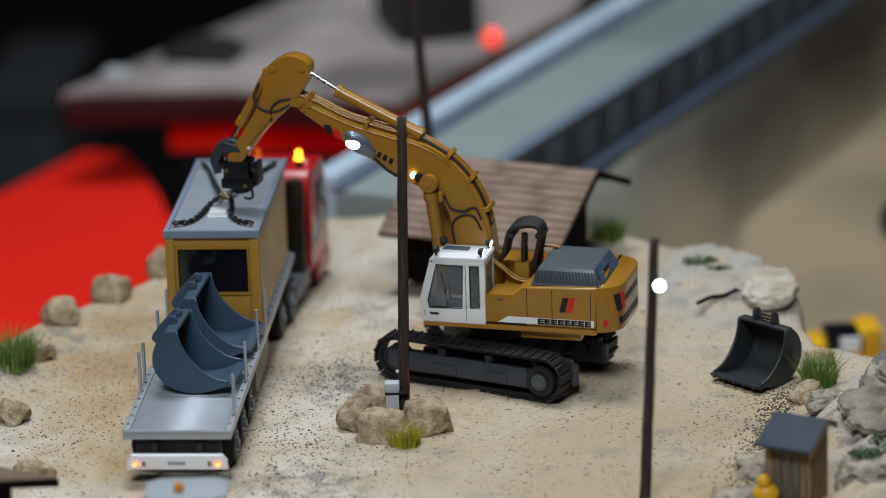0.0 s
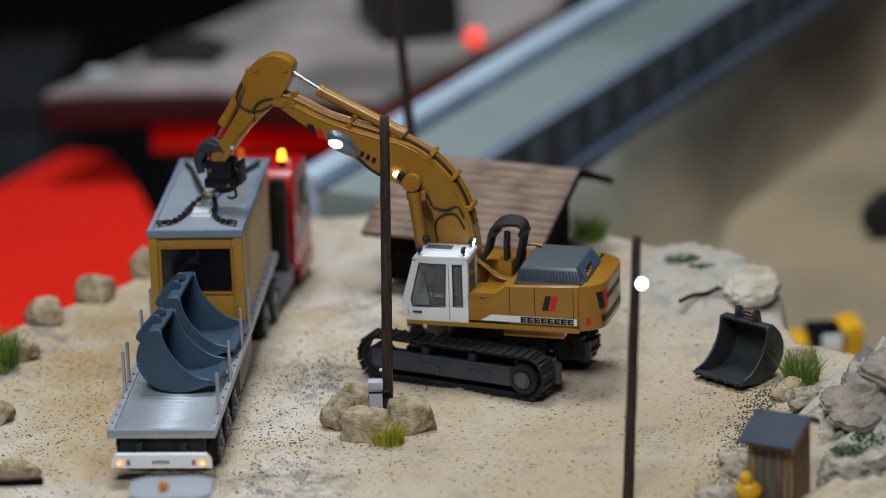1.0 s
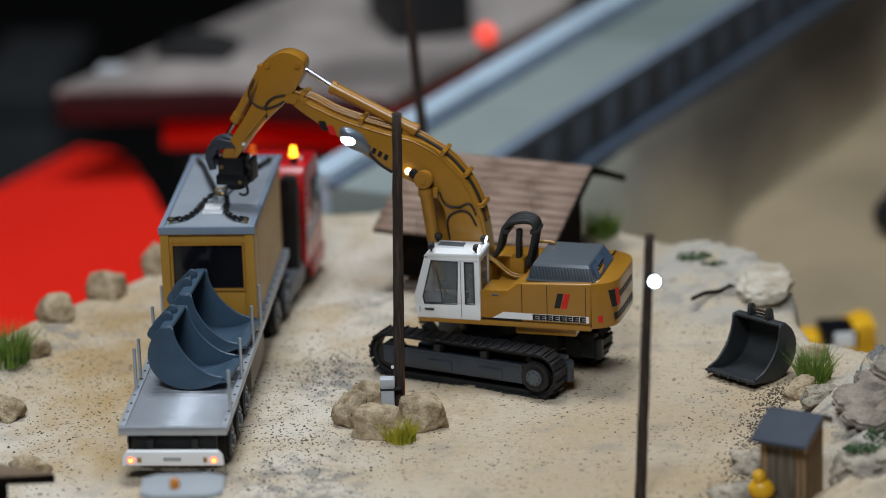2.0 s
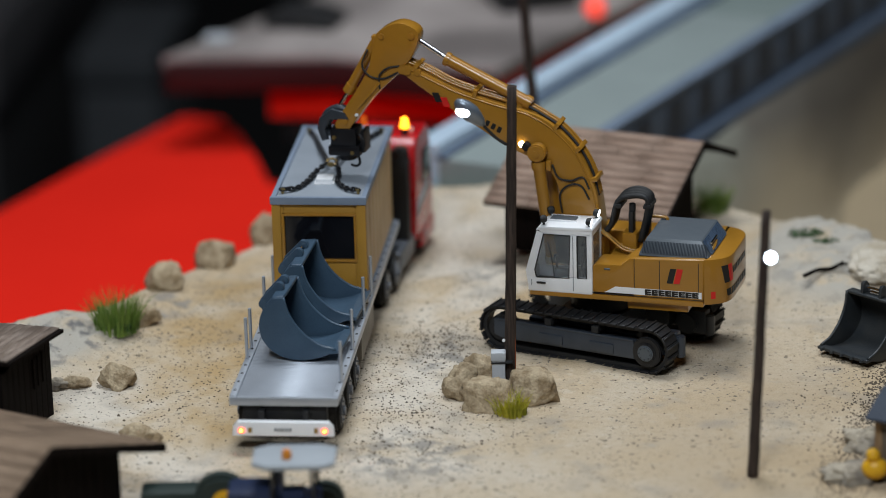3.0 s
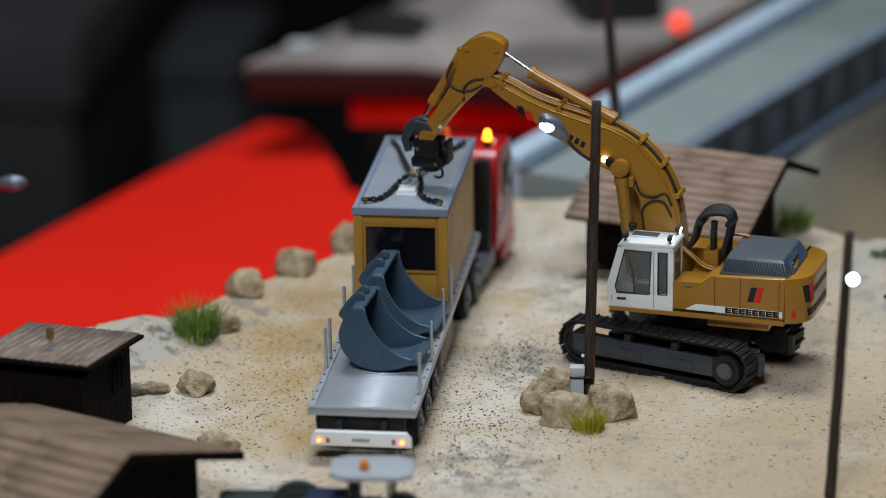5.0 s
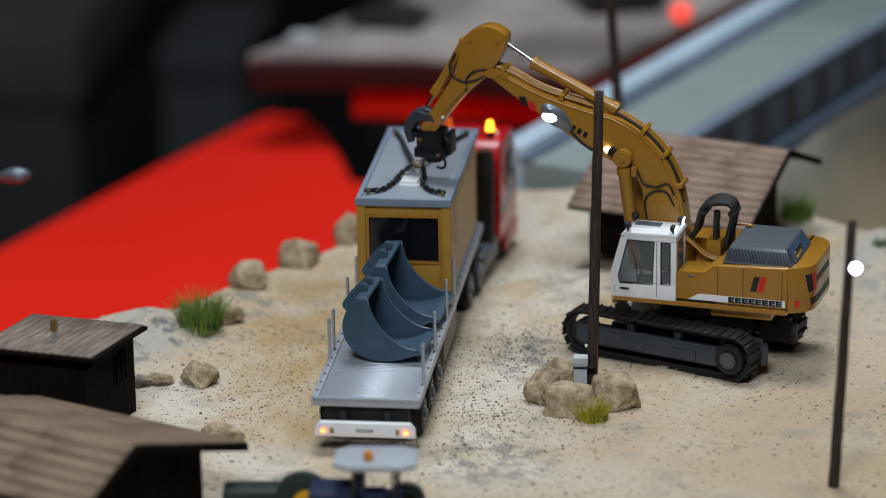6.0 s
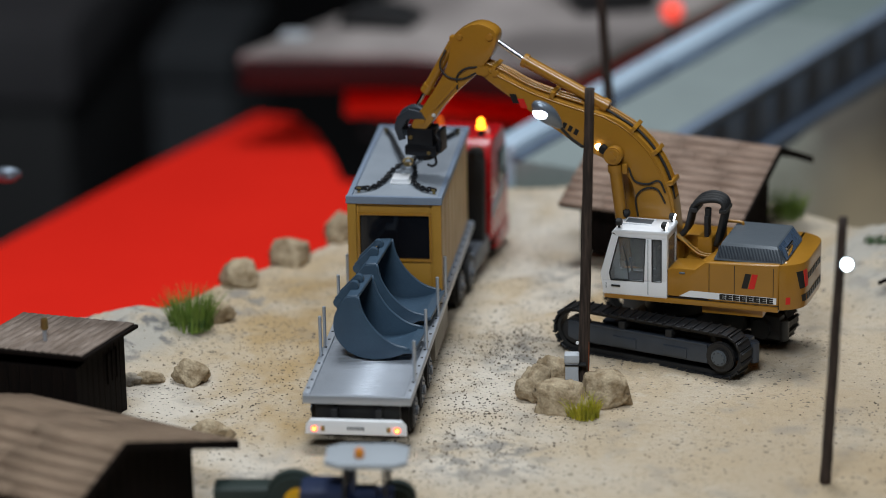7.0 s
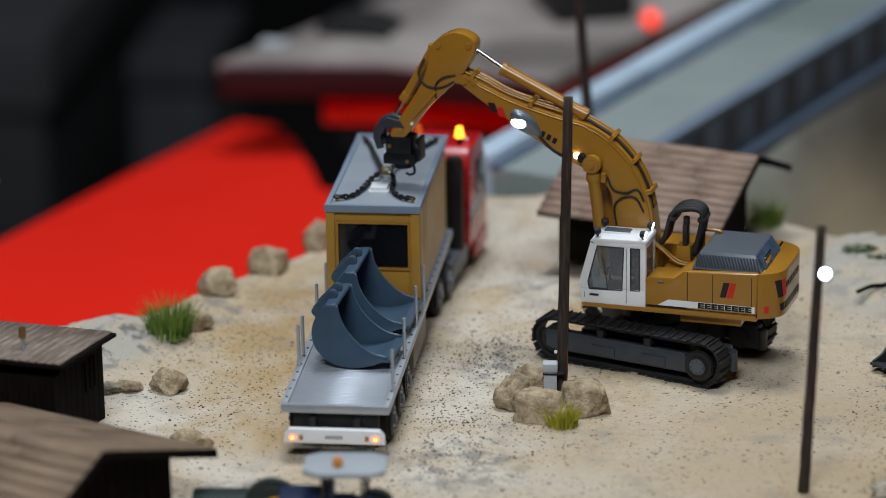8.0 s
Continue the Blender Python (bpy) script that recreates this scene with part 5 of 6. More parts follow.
part("grab_pin", merged(rod((0.1350, -0.0066, 0.1040), (0.1350, 0.0068, 0.1040), 0.0011, n=10, bevel=0.0002), rod((0.1255, -0.0066, 0.0965), (0.1255, 0.0076, 0.0965), 0.0010, n=10, bevel=0.0002)), "brass", grab)
part("grab_hose", tube([(0.1220, 0.0050, 0.1060), (0.1190, 0.0060, 0.1020), (0.1200, 0.0060, 0.0970)], 0.0006, 6), "grab", grab)


# the whole arm leans forward on its foot pin
FOOT = Matrix.Translation((0.0070, 0, 0.049))
for arm_part in [boom, arm_cyl, stick, curl, coupler, grab] + lifts:
    arm_part.matrix_basis = FOOT @ pose(0, 0, 0, 0, 1.7, 0) @ FOOT.inverted()


# ---------------------------------------------------------------- poles and lamps
def street_pole(name, x, y, height, lean, radius, label, depth=0.004):
    """A round wooden pole, slightly tapered and uneven, leaning by lean metres at its top."""
    z = ground(x, y) - depth
    post = thing(name, pose(x, y, z), label, "street lamp" if "lamp" in name else "pole", "wooden poles")
    line = [Vector((lean * k / 16 + 0.0003 * noise.noise(Vector((k * 0.7, x * 50, 1))), 0.0003 * noise.noise(Vector((k * 0.7, y * 50, 9))), (height + depth) * k / 16)) for k in range(17)]
    bm = bmesh.new()
    rings = []
    for k, q in enumerate(line):
        r = radius * (1.08 - 0.22 * k / 16)
        rings.append([bm.verts.new(q + Vector((r * (1 + 0.05 * noise.noise(Vector((a * 2, k, x * 90)))) * math.cos(a), r * math.sin(a), 0))) for a in [2 * math.pi * j / 14 for j in range(14)]])
    for a, b in zip(rings, rings[1:]):
        for j in range(14):
            bm.faces.new((a[j], a[(j + 1) % 14], b[(j + 1) % 14], b[j]))
    bm.faces.new(rings[0][::-1]), bm.faces.new(rings[-1])
    part("post", bm, "pole", post, "dark stained wooden post")
    return post


def lamp_head(post, at, tip, face, lit=True, size=1.0, flat=False):
    """An egg-shaped lamp shell on a bent arm, with a round lens that looks along face."""
    at, tip, face = Vector(at), Vector(tip), Vector(face).normalized()
    way = (tip - at).normalized()
    part("arm", tube([at, at + (tip - at) * 0.45 + Vector((0, 0, -0.0012)), tip], 0.0008, 8), "black", post, "bent black lamp arm")
    bm = bmesh.new()
    bmesh.ops.create_uvsphere(bm, u_segments=20, v_segments=12, radius=1)
    if flat:
        part("shade", rod(tip - face * 0.0030, tip + face * 0.0004, 0.0022, 0.0034, 18, 0.0005), "lamp_shell", post, "small round lamp shade")
        part("lens", rod(tip + face * 0.0004, tip + face * 0.0010, 0.0024, n=24, bevel=0.0003), "led", post, "glowing white lamp lens")
        return
    side = way.cross(face).normalized()
    up = side.cross(way)
    for v in bm.verts:
        a, b, c = v.co
        taper = 1 - 0.35 * max(0, -a)
        v.co = tip + way * 0.0060 * size + size * (way * a * (0.0044 if flat else 0.0098) + side * b * (0.0044 if flat else 0.0052) * taper + up * c * (0.0024 if flat else 0.0040) * taper)
    part("shade", bm, "lamp_shell", post, "grey egg-shaped lamp shade")
    centre = tip + way * (0.0072 if flat else 0.0095) * size + face * (0.0022 if flat else 0.0026) * size
    bm = bmesh.new()
    bmesh.ops.create_uvsphere(bm, u_segments=18, v_segments=10, radius=1)
    q = face.to_track_quat("Z", "Y").to_matrix()
    for v in bm.verts:
        v.co = centre + q @ Vector((v.co.x * 0.0040, v.co.y * 0.0030, v.co.z * 0.0018)) * size
    part("lens", bm, "led" if lit else "lamp_shell", post, "glowing white lamp lens" if lit else "")


lamp_a = street_pole("street_lamp", 0.1232, -0.0556, 0.1535, 0.0042, 0.00265, "tall dark wooden street lamp lit white, standing among rocks")
lamp_head(lamp_a, (0.001, -0.002, 0.1290), (-0.0112, -0.006, 0.1420), (-0.35, -0.75, -0.55))
part("wire", tube([(0.0030, -0.0012, 0.012), (0.0033, -0.0010, 0.05), (0.0040, -0.001, 0.085), (0.0042, -0.0012, 0.115), (0.0050, -0.001, 0.1300)], 0.00028, 6), "copper", lamp_a, "thin copper wire")
part("insulator", rod((-0.0022, -0.0026, 0.0300), (-0.0022, -0.0034, 0.0300), 0.0008, n=10), "white", lamp_a)
meter = thing("meter_box", pose(0.1183, -0.0590, ground(0.1183, -0.059), 0, 0, 4), "pale grey metal meter box strapped to pole", "meter box")
part("body", box(-0.0032, 0.0032, -0.0026, 0.0026, 0, 0.0165, 0.0004), "box_grey", meter)
part("cap", box(-0.0036, 0.0036, -0.0031, 0.0030, 0.0163, 0.0205, 0.0005), "box_grey", meter)
part("strap", box(-0.0035, 0.0068, -0.0030, 0.0029, 0.0148, 0.0157, 0.0002), "black", meter, "black strap")

lamp_b = street_pole("street_lamp", 0.2430, -0.1640, 0.1275, 0.0062, 0.00245, "slim dark wooden street lamp lit white on open sand")
lamp_head(lamp_b, (0.004, 0.0, 0.1130), (0.0082, -0.0040, 0.1108), (0.05, -0.95, 0.30), size=0.82, flat=True)
pole_c = street_pole("utility_pole", 0.1130, 0.2860, 0.150, -0.0105, 0.0030, "dark wooden utility pole beside the plank shed")
lamp_c = street_pole("street_lamp", -0.2400, 0.1200, 0.050, 0.0, 0.0022, "unlit street lamp with pale grey shade", depth=0.17)
lamp_head(lamp_c, (0.001, 0, 0.2180), (0.0300, 0, 0.2215), (0.4, -0.6, -0.5), lit=False)


# ---------------------------------------------------------------- rocks, grass and grit
def rock(x, y, size, seed, label, material="rock", turn=0, sink=0.25, level=4, rough=0.34):
    rx, ry, rz_ = size
    bm = bmesh.new()
    bmesh.ops.create_icosphere(bm, subdivisions=level, radius=1)
    for v in bm.verts:
        q = v.co.copy()
        s = Vector((seed * 7.3, seed * 3.1, seed * 1.7))
        d = 1 + rough * noise.noise(q * 1.3 + s) + rough * 0.55 * noise.noise(q * 3.1 + s) + rough * 0.28 * noise.noise(q * 7 + s)
        cut = Vector((noise.noise(s), noise.noise(s * 2.1), 0.6)).normalized()
        q = q * d
        for c, depth in ((cut, 0.70), (Vector((noise.noise(s * 3.3), noise.noise(s * 4.7), 0.1)).normalized(), 0.66), (Vector((noise.noise(s * 5.9), -0.6, 0.35)).normalized(), 0.70)):
            over = q.dot(c) - depth
            if over > 0:
                q -= c * over * 0.85
        q += v.co * 0.05 * noise.noise(v.co * 14 + s)
        v.co = Vector((q.x * rx, q.y * ry, q.z * rz_))
    return solid("rock", bm, material, label, "rock", "rocks on the sand", m=pose(x, y, ground(x, y) + rz_ * (1 - 2 * sink), 0, 0, turn))


rock(0.1025, -0.0655, (0.0104, 0.0088, 0.0106), 1, "rough tan rock at the foot of the pole", turn=20)
rock(0.1145, -0.0815, (0.0132, 0.0096, 0.0122), 2, "large buff rock at the foot of the pole", turn=-12)
rock(0.1372, -0.0700, (0.0132, 0.0102, 0.0118), 3, "grey-buff rock leaning beside the pole", turn=10)
rock(0.1090, -0.0460, (0.0085, 0.0070, 0.0086), 4, "small grey rock behind the pole")
rock(-0.0735, 0.0930, (0.0112, 0.0090, 0.0095), 5, "smooth brown boulder on the sand edge")
rock(-0.0515, 0.1410, (0.0122, 0.0100, 0.0100), 6, "tan boulder on the sand edge", turn=30)
rock(-0.0320, 0.1830, (0.0085, 0.0080, 0.0112), 7, "upright tan boulder on the sand edge")
rock(-0.0690, -0.0570, (0.0090, 0.0080, 0.0076), 8, "rough grey-brown rock on pale sand", turn=-15, rough=0.34)
rock(-0.0450, -0.1320, (0.0118, 0.0080, 0.0068), 9, "pale brown rock on the sand", turn=-30)
rock(-0.0900, -0.0570, (0.0080, 0.0050, 0.0035), 10, "flat brown stone on pale sand", rough=0.36)
rock(-0.1010, -0.0600, (0.0058, 0.0045, 0.0036), 11, "small blue-grey stone near the hut", material="rock_pale", rough=0.36)
rock(-0.0760, 0.0300, (0.0110, 0.0080, 0.0075), 12, "grey rock half hidden behind grass", rough=0.3)
rock(0.3190, -0.0330, (0.0085, 0.0070, 0.0068), 13, "tan rock beside the black bucket", turn=15)
rock(0.3270, 0.0190, (0.0075, 0.0055, 0.0060), 14, "small tan stone behind the black bucket")
for k, (x, y, a, b, c) in enumerate(((0.303, 0.105, 0.014, 0.028, 0.0065),)):
    rock(x, y, (a, b, c), 20 + k, "weathered cream limestone lump at the sand edge", "rock_cream", turn=20 * k, sink=0.45, level=5, rough=0.22)
for k, (x, y, a, b, c) in enumerate(((0.345, -0.150, 0.016, 0.013, 0.010), (0.298, -0.128, 0.012, 0.010, 0.008), (0.289, -0.166, 0.010, 0.010, 0.007), (0.330, -0.060, 0.010, 0.008, 0.007))):
    rock(x, y, (a, b, c), 40 + k, "grey and cream limestone rock with moss", "rock_pale", turn=-25 + 15 * k, sink=0.32, level=5, rough=0.5)


def stone_plate(x, y, z, wide, deep, thick, seed, turn, tilt):
    """A flat broken plate of layered rock with a jagged border and stepped strata."""
    rng = random.Random(seed)
    bm = bmesh.new()
    n, rings = 40, []
    jag = [1 + 0.06 * rng.uniform(-1, 1) + 0.26 * noise.noise(Vector((math.cos(6.283 * k / n) * 1.6, math.sin(6.283 * k / n) * 1.6, seed))) for k in range(n)]
    for level, (size, h) in enumerate(((0.92, 0.0), (1.0, 0.25), (0.99, 0.55), (0.90, 0.60), (0.88, 1.0), (0.62, 1.05), (0.30, 1.0))):
        rings.append([bm.verts.new((wide * size * jag[k] * math.cos(6.283 * k / n) * (1 + 0.05 * rng.uniform(-1, 1)), deep * size * jag[k] * math.sin(6.283 * k / n) * (1 + 0.05 * rng.uniform(-1, 1)),
                                    thick * h + (0.22 * thick * noise.noise(Vector((k * 0.5, level, seed)))))) for k in range(n)])
    for p, q in zip(rings, rings[1:]):
        for k in range(n):
            bm.faces.new((p[k], p[(k + 1) % n], q[(k + 1) % n], q[k]))
    bm.faces.new(rings[0][::-1]), bm.faces.new(rings[-1])
    bmesh.ops.triangulate(bm, faces=[f for f in bm.faces if len(f.verts) > 4])
    solid("rock_plate", bm, "rock_plate", "layered grey-brown limestone plate on the crag", "rock", "rock plates", m=pose(x, y, z, tilt, 0, turn))


for k, (x, y, wide, deep, thick, turn, tilt) in enumerate(((0.364, -0.080, 0.020, 0.015, 0.0050, -14, 20), (0.348, -0.092, 0.015, 0.012, 0.0045, -24, 20), (0.368, -0.100, 0.018, 0.012, 0.0050, -10, 22), (0.350, -0.108, 0.014, 0.009, 0.0040, -20, 20), (0.384, -0.090, 0.016, 0.012, 0.0050, 10, 16))):
    stone_plate(x, y, ground(x, y) - 0.0026, wide, deep, thick, 80 + k, turn, tilt)


def grass_tuft(x, y, size, height, count, seed, material, label):
    rng = random.Random(seed)
    bm = bmesh.new()
    for _ in range(count):
        a, r = rng.uniform(0, 2 * math.pi), size * math.sqrt(rng.random()) * 0.45
        out = Vector((math.cos(a), math.sin(a), 0))
        root = out * r
        tall, spread = height * rng.uniform(0.5, 1.05), rng.uniform(0.1, 0.75) * (0.4 + r / size)
        side = Vector((-out.y, out.x, 0)).lerp(Vector((rng.uniform(-1, 1), rng.uniform(-1, 1), 0)), 0.6).normalized() * rng.uniform(0.00022, 0.00046)
        rows = []
        for k in range(4):
            t = k / 3
            q = root + out * spread * tall * t * t + Vector((0, 0, tall * (t - 0.18 * t * t * spread)))
            rows.append((bm.verts.new(q - side * (1 - 0.9 * t)), bm.verts.new(q + side * (1 - 0.9 * t))))
        for p, q in zip(rows, rows[1:]):
            bm.faces.new((p[0], p[1], q[1], q[0]))
    tuft = thing("grass_tuft", pose(x, y, ground(x, y) - 0.0006), label, "grass", "grass tufts")
    part("clump", bm, material, tuft)
    return tuft


grass_tuft(-0.0830, 0.0120, 0.024, 0.0205, 560, 1, "grass", "bright green grass tuft on the sand")
grass_tuft(0.1262, -0.0890, 0.017, 0.0110, 520, 2, "grass_yellow", "yellow-green grass tuft between the rocks")
grass_tuft(0.3260, -0.0110, 0.018, 0.0200, 380, 3, "grass", "green grass tuft beside the black bucket")
grass_tuft(0.2130, 0.2200, 0.022, 0.0150, 300, 4, "grass", "green grass tuft behind the plank shed")


def moss_patch(x, y, size, count, seed, top):
    rng = random.Random(seed)
    bm = bmesh.new()
    for _ in range(count):
        a, r = rng.uniform(0, 2 * math.pi), size * math.sqrt(rng.random())
        c = Vector((r * math.cos(a), r * 0.7 * math.sin(a), rng.uniform(0, 0.0022)))
        n = Vector((rng.uniform(-1, 1), rng.uniform(-1, 1), rng.uniform(0.2, 1))).normalized()
        u = n.orthogonal().normalized() * rng.uniform(0.0005, 0.0012)
        w = n.cross(u)
        bm.faces.new([bm.verts.new(c + q) for q in (u, w * 0.7, -u, -w * 0.7)])
    solid("moss", bm, "moss", "small dark green moss clump on the rocks", "moss", "moss clumps", "stuff", pose(x, y, top))


def top_of(x, y):
    """Height of the highest thing standing at a place on the landscape."""
    bpy.context.view_layer.update()
    hit, at, *_ = scene.ray_cast(bpy.context.evaluated_depsgraph_get(), Vector((x, y, 0.30)), Vector((0, 0, -1)))
    return at.z if hit else 0.0


for k, (x, y, s) in enumerate(((0.266, 0.150, 0.010), (0.277, 0.140, 0.008), (0.358, -0.125, 0.012), (0.376, -0.135, 0.012), (0.345, -0.145, 0.009), (0.312, -0.118, 0.008), (0.303, -0.140, 0.007), (-0.079, 0.006, 0.004))):
    moss_patch(x, y, s, 260, 70 + k, top_of(x, y) - 0.0006)


def grit():
    """Loose dark grit: thin everywhere, thicker on the wheel track and below the crag."""
    rng = random.Random(5)
    verts, faces = [], []

    def add(x, y, r):
        z, k = ground(x, y), len(verts)
        a = rng.uniform(0, 3)
        for i in range(4):
            verts.append((x + r * rng.uniform(0.6, 1.2) * math.cos(a + i * 1.57), y + r * rng.uniform(0.6, 1.2) * math.sin(a + i * 1.57), z + r * rng.uniform(0.0, 0.3)))
        verts.append((x, y, z + r * rng.uniform(0.6, 1.1)))
        verts.append((x, y, z - r))
        for i in range(4):
            faces.append((k + i, k + (i + 1) % 4, k + 4)), faces.append((k + (i + 1) % 4, k + i, k + 5))

    def spread(n, cx, cy, sx, sy, low, high):
        for _ in range(n):
            x, y = rng.gauss(cx, sx), rng.gauss(cy, sy)
            if edge_distance(x, y) > 0.008:
                add(x, y, rng.uniform(low, high) * (1.6 if rng.random() < 0.06 else 1))

    for _ in range(1900):
        x, y = rng.uniform(-0.12, 0.34), rng.uniform(-0.25, 0.25)
        if edge_distance(x, y) > 0.008 and noise.noise(Vector((x * 26, y * 26, 2))) > -0.12:
            add(x, y, rng.uniform(0.0003, 0.0007))
    spread(650, 0.078, -0.135, 0.026, 0.040, 0.00025, 0.0007)
    spread(420, 0.066, -0.06, 0.012, 0.05, 0.00025, 0.0007)
    spread(420, 0.084, 0.006, 0.012, 0.018, 0.00025, 0.0007)
    for _ in range(1500):
        t = rng.random()
        x, y = 0.309 - 0.026 * t + rng.gauss(0, 0.0045 + 0.004 * t), -0.015 - 0.170 * t + rng.gauss(0, 0.006)
        if edge_distance(x, y) > 0.008:
            add(x, y, rng.uniform(0.00035, 0.0009))
    spread(200, 0.285, -0.06, 0.014, 0.030, 0.0003, 0.0006)
    spread(700, -0.06, 0.02, 0.030, 0.07, 0.00025, 0.0006)
    spread(420, -0.035, -0.08, 0.020, 0.06, 0.0003, 0.0007)
    spread(350, 0.10, 0.10, 0.03, 0.05, 0.00025, 0.0006)
    spread(160, 0.11, -0.085, 0.02, 0.012, 0.00025, 0.0006)
    me = bpy.data.meshes.new("grit")
    me.from_pydata(verts, [], faces)
    me.materials.append(M["grit"])
    tagged(new("grit", me), "scattered loose dark grit on pale sand", "gravel", kind="stuff")


grit()
twig = thing("twig", pose(0.2760, 0.0900, top_of(0.276, 0.09) + 0.0012, 0, 0, 38), "dark dry twig lying on pale rock", "twig")
part("stem", tube([(-0.014, 0, 0), (-0.004, 0.001, 0.0010), (0.004, 0, 0.0004), (0.013, 0.002, 0.0012)], 0.0011, 7), "hut_wall", twig)
part("branch", tube([(0.002, 0.0005, 0.0006), (0.007, -0.002, 0.0020), (0.012, -0.003, 0.0024)], 0.0007, 6), "hut_wall", twig)

# lone black bucket
lone = digger_bucket("digger_bucket", pose(0.2945, 0.0215, 0.0006, 0, 0, 229), 0.0305, "bucket_dark", "dark grey digging bucket lying open on sand", eyes=False, scale=0.9, teeth=5)
for y in (0.009, 0.0205):
    part("ear", prism([(0.0055, 0.0255), (0.0118, 0.0270), (0.0112, 0.0325), (0.0100, 0.0338), (0.0080, 0.0335), (0.0068, 0.0320)], y - 0.0009, y + 0.0009, "y", 0.0004), "bucket_dark", lone)
for x, z in ((0.0090, 0.0308), (0.0078, 0.0286)):
    part("coupler_pin", rod((x, 0.0085, z), (x, 0.0210, z), 0.0007, n=8), "chrome", lone, "bright steel coupler pin")


# ---------------------------------------------------------------- huts
def boards(parent, name, a, b, c, rows, material, thick=0.0009, gap=0.0002, lap=0.0004, pieces=1, seed=1):
    """Boards laid side by side on a sloping face: a the low corner, b the other low corner, c the high corner over a."""
    a, b, c = Vector(a), Vector(b), Vector(c)
    along, up = b - a, c - a
    normal = along.cross(up).normalized()
    if normal.z < 0:
        normal = -normal
    rng = random.Random(seed)
    for r in range(rows):
        cuts = sorted([0, 1] + [(k + rng.uniform(-0.3, 0.3)) / pieces for k in range(1, pieces)])
        for s, e in zip(cuts, cuts[1:]):
            p = a + up * (r / rows) + along * s
            w, l = up / rows - up.normalized() * gap, along * (e - s) - along.normalized() * gap
            w = w + up.normalized() * lap
            lift0, lift1 = normal * (0.0003 + rng.uniform(0, 0.0002)), normal * rng.uniform(0, 0.0001)
            bm = bmesh.new()
            vs = [bm.verts.new(q) for q in (p + lift0, p + l + lift0, p + l + w + lift1, p + w + lift1)]
            vt = [bm.verts.new(v.co + normal * thick) for v in vs]
            bm.faces.new(vs[::-1]), bm.faces.new(vt)
            for k in range(4):
                bm.faces.new((vs[k], vs[(k + 1) % 4], vt[(k + 1) % 4], vt[k]))
            part(name, bm, material, parent)


def gable_hut(name, m, length, half, wall, ridge, label, roof_mat, far_half, far_over, far_slope, over=0.007, rows=8, pieces=2, seed=3):
    """A dark plank hut: ridge along local x, near eave at -y; boarded roof with overhanging eaves, the far slope flatter."""
    hut = thing(name, m, label, "hut", "plank huts")
    far_wall, far_y = ridge - far_half * far_slope, far_half + far_over
    far_z = ridge - far_y * far_slope
    shape = [(-half, 0), (far_half, 0), (far_half, far_wall), (0, ridge), (-half, wall)]
    part("wall", prism(shape, 0, length, "x", 0.0004), "hut_wall", hut, "almost black stained plank wall")
    n = int(length / 0.006)
    for k in range(n):
        x = k * length / n
        part("plank", box(x + 0.0002, x + length / n - 0.0002, -half - 0.0006, -half + 0.0002, 0, wall, 0.0002, 1), "hut_wall", hut)
    s0 = (ridge - wall) / half
    for k in range(int((half + far_half) / 0.007)):
        y = -half + k * 0.007
        z = ridge - 0.002 - max(s0 * -y, far_slope * (y + 0.007))
        part("plank", box(length - 0.0002, length + 0.0006, y + 0.0002, y + 0.0068, 0, z, 0.0002, 1), "hut_wall", hut)
    low = wall - over * s0
    roof_part = part("roof", merged(prism([(-half - over, low), (0, ridge), (0, ridge + 0.0012), (-half - over, low + 0.0012)], -over, length + over, "x"),
                                    prism([(far_y, far_z), (0, ridge), (0, ridge + 0.0012), (far_y, far_z + 0.0012)], -over, length + over, "x")), "hut_wall", hut, "brown board roof")
    boards(roof_part, "roof_board", (-over, -half - over, low + 0.0012), (length + over, -half - over, low + 0.0012), (-over, 0, ridge + 0.0012), rows, roof_mat, pieces=pieces, seed=seed)
    boards(roof_part, "roof_board", (-over, far_y, far_z + 0.0012), (length + over, far_y, far_z + 0.0012), (-over, 0, ridge + 0.0012), rows, roof_mat, pieces=pieces, seed=seed + 1)
    part("barge_board", prism([(-half - over, low - 0.0016), (0, ridge - 0.0016), (far_y, far_z - 0.0016), (far_y, far_z + 0.0022), (0, ridge + 0.0022), (-half - over, low + 0.0022)], length + over, length + over + 0.0010, "x"), "hut_wall", roof_part)
    return hut


# plank shed behind the excavator
gable_hut("plank_shed", pose(0.1205, 0.2020, -0.001, 0, 0, -20), 0.087, 0.048, 0.0310, 0.0550, "brown plank shed with boarded gable roof", "shed_roof", 0.006, 0.040, 0.40, over=0.009, rows=11, pieces=4, seed=11)
# near hut, out of focus
gable_hut("plank_hut", pose(-0.1530, -0.2370, 0.0, 0, 0, -25), 0.1000, 0.030, 0.0430, 0.0565, "dark plank hut with pale brown board roof", "hut_roof", 0.060, 0.022, 0.34, over=0.009, rows=6, pieces=3, seed=21)
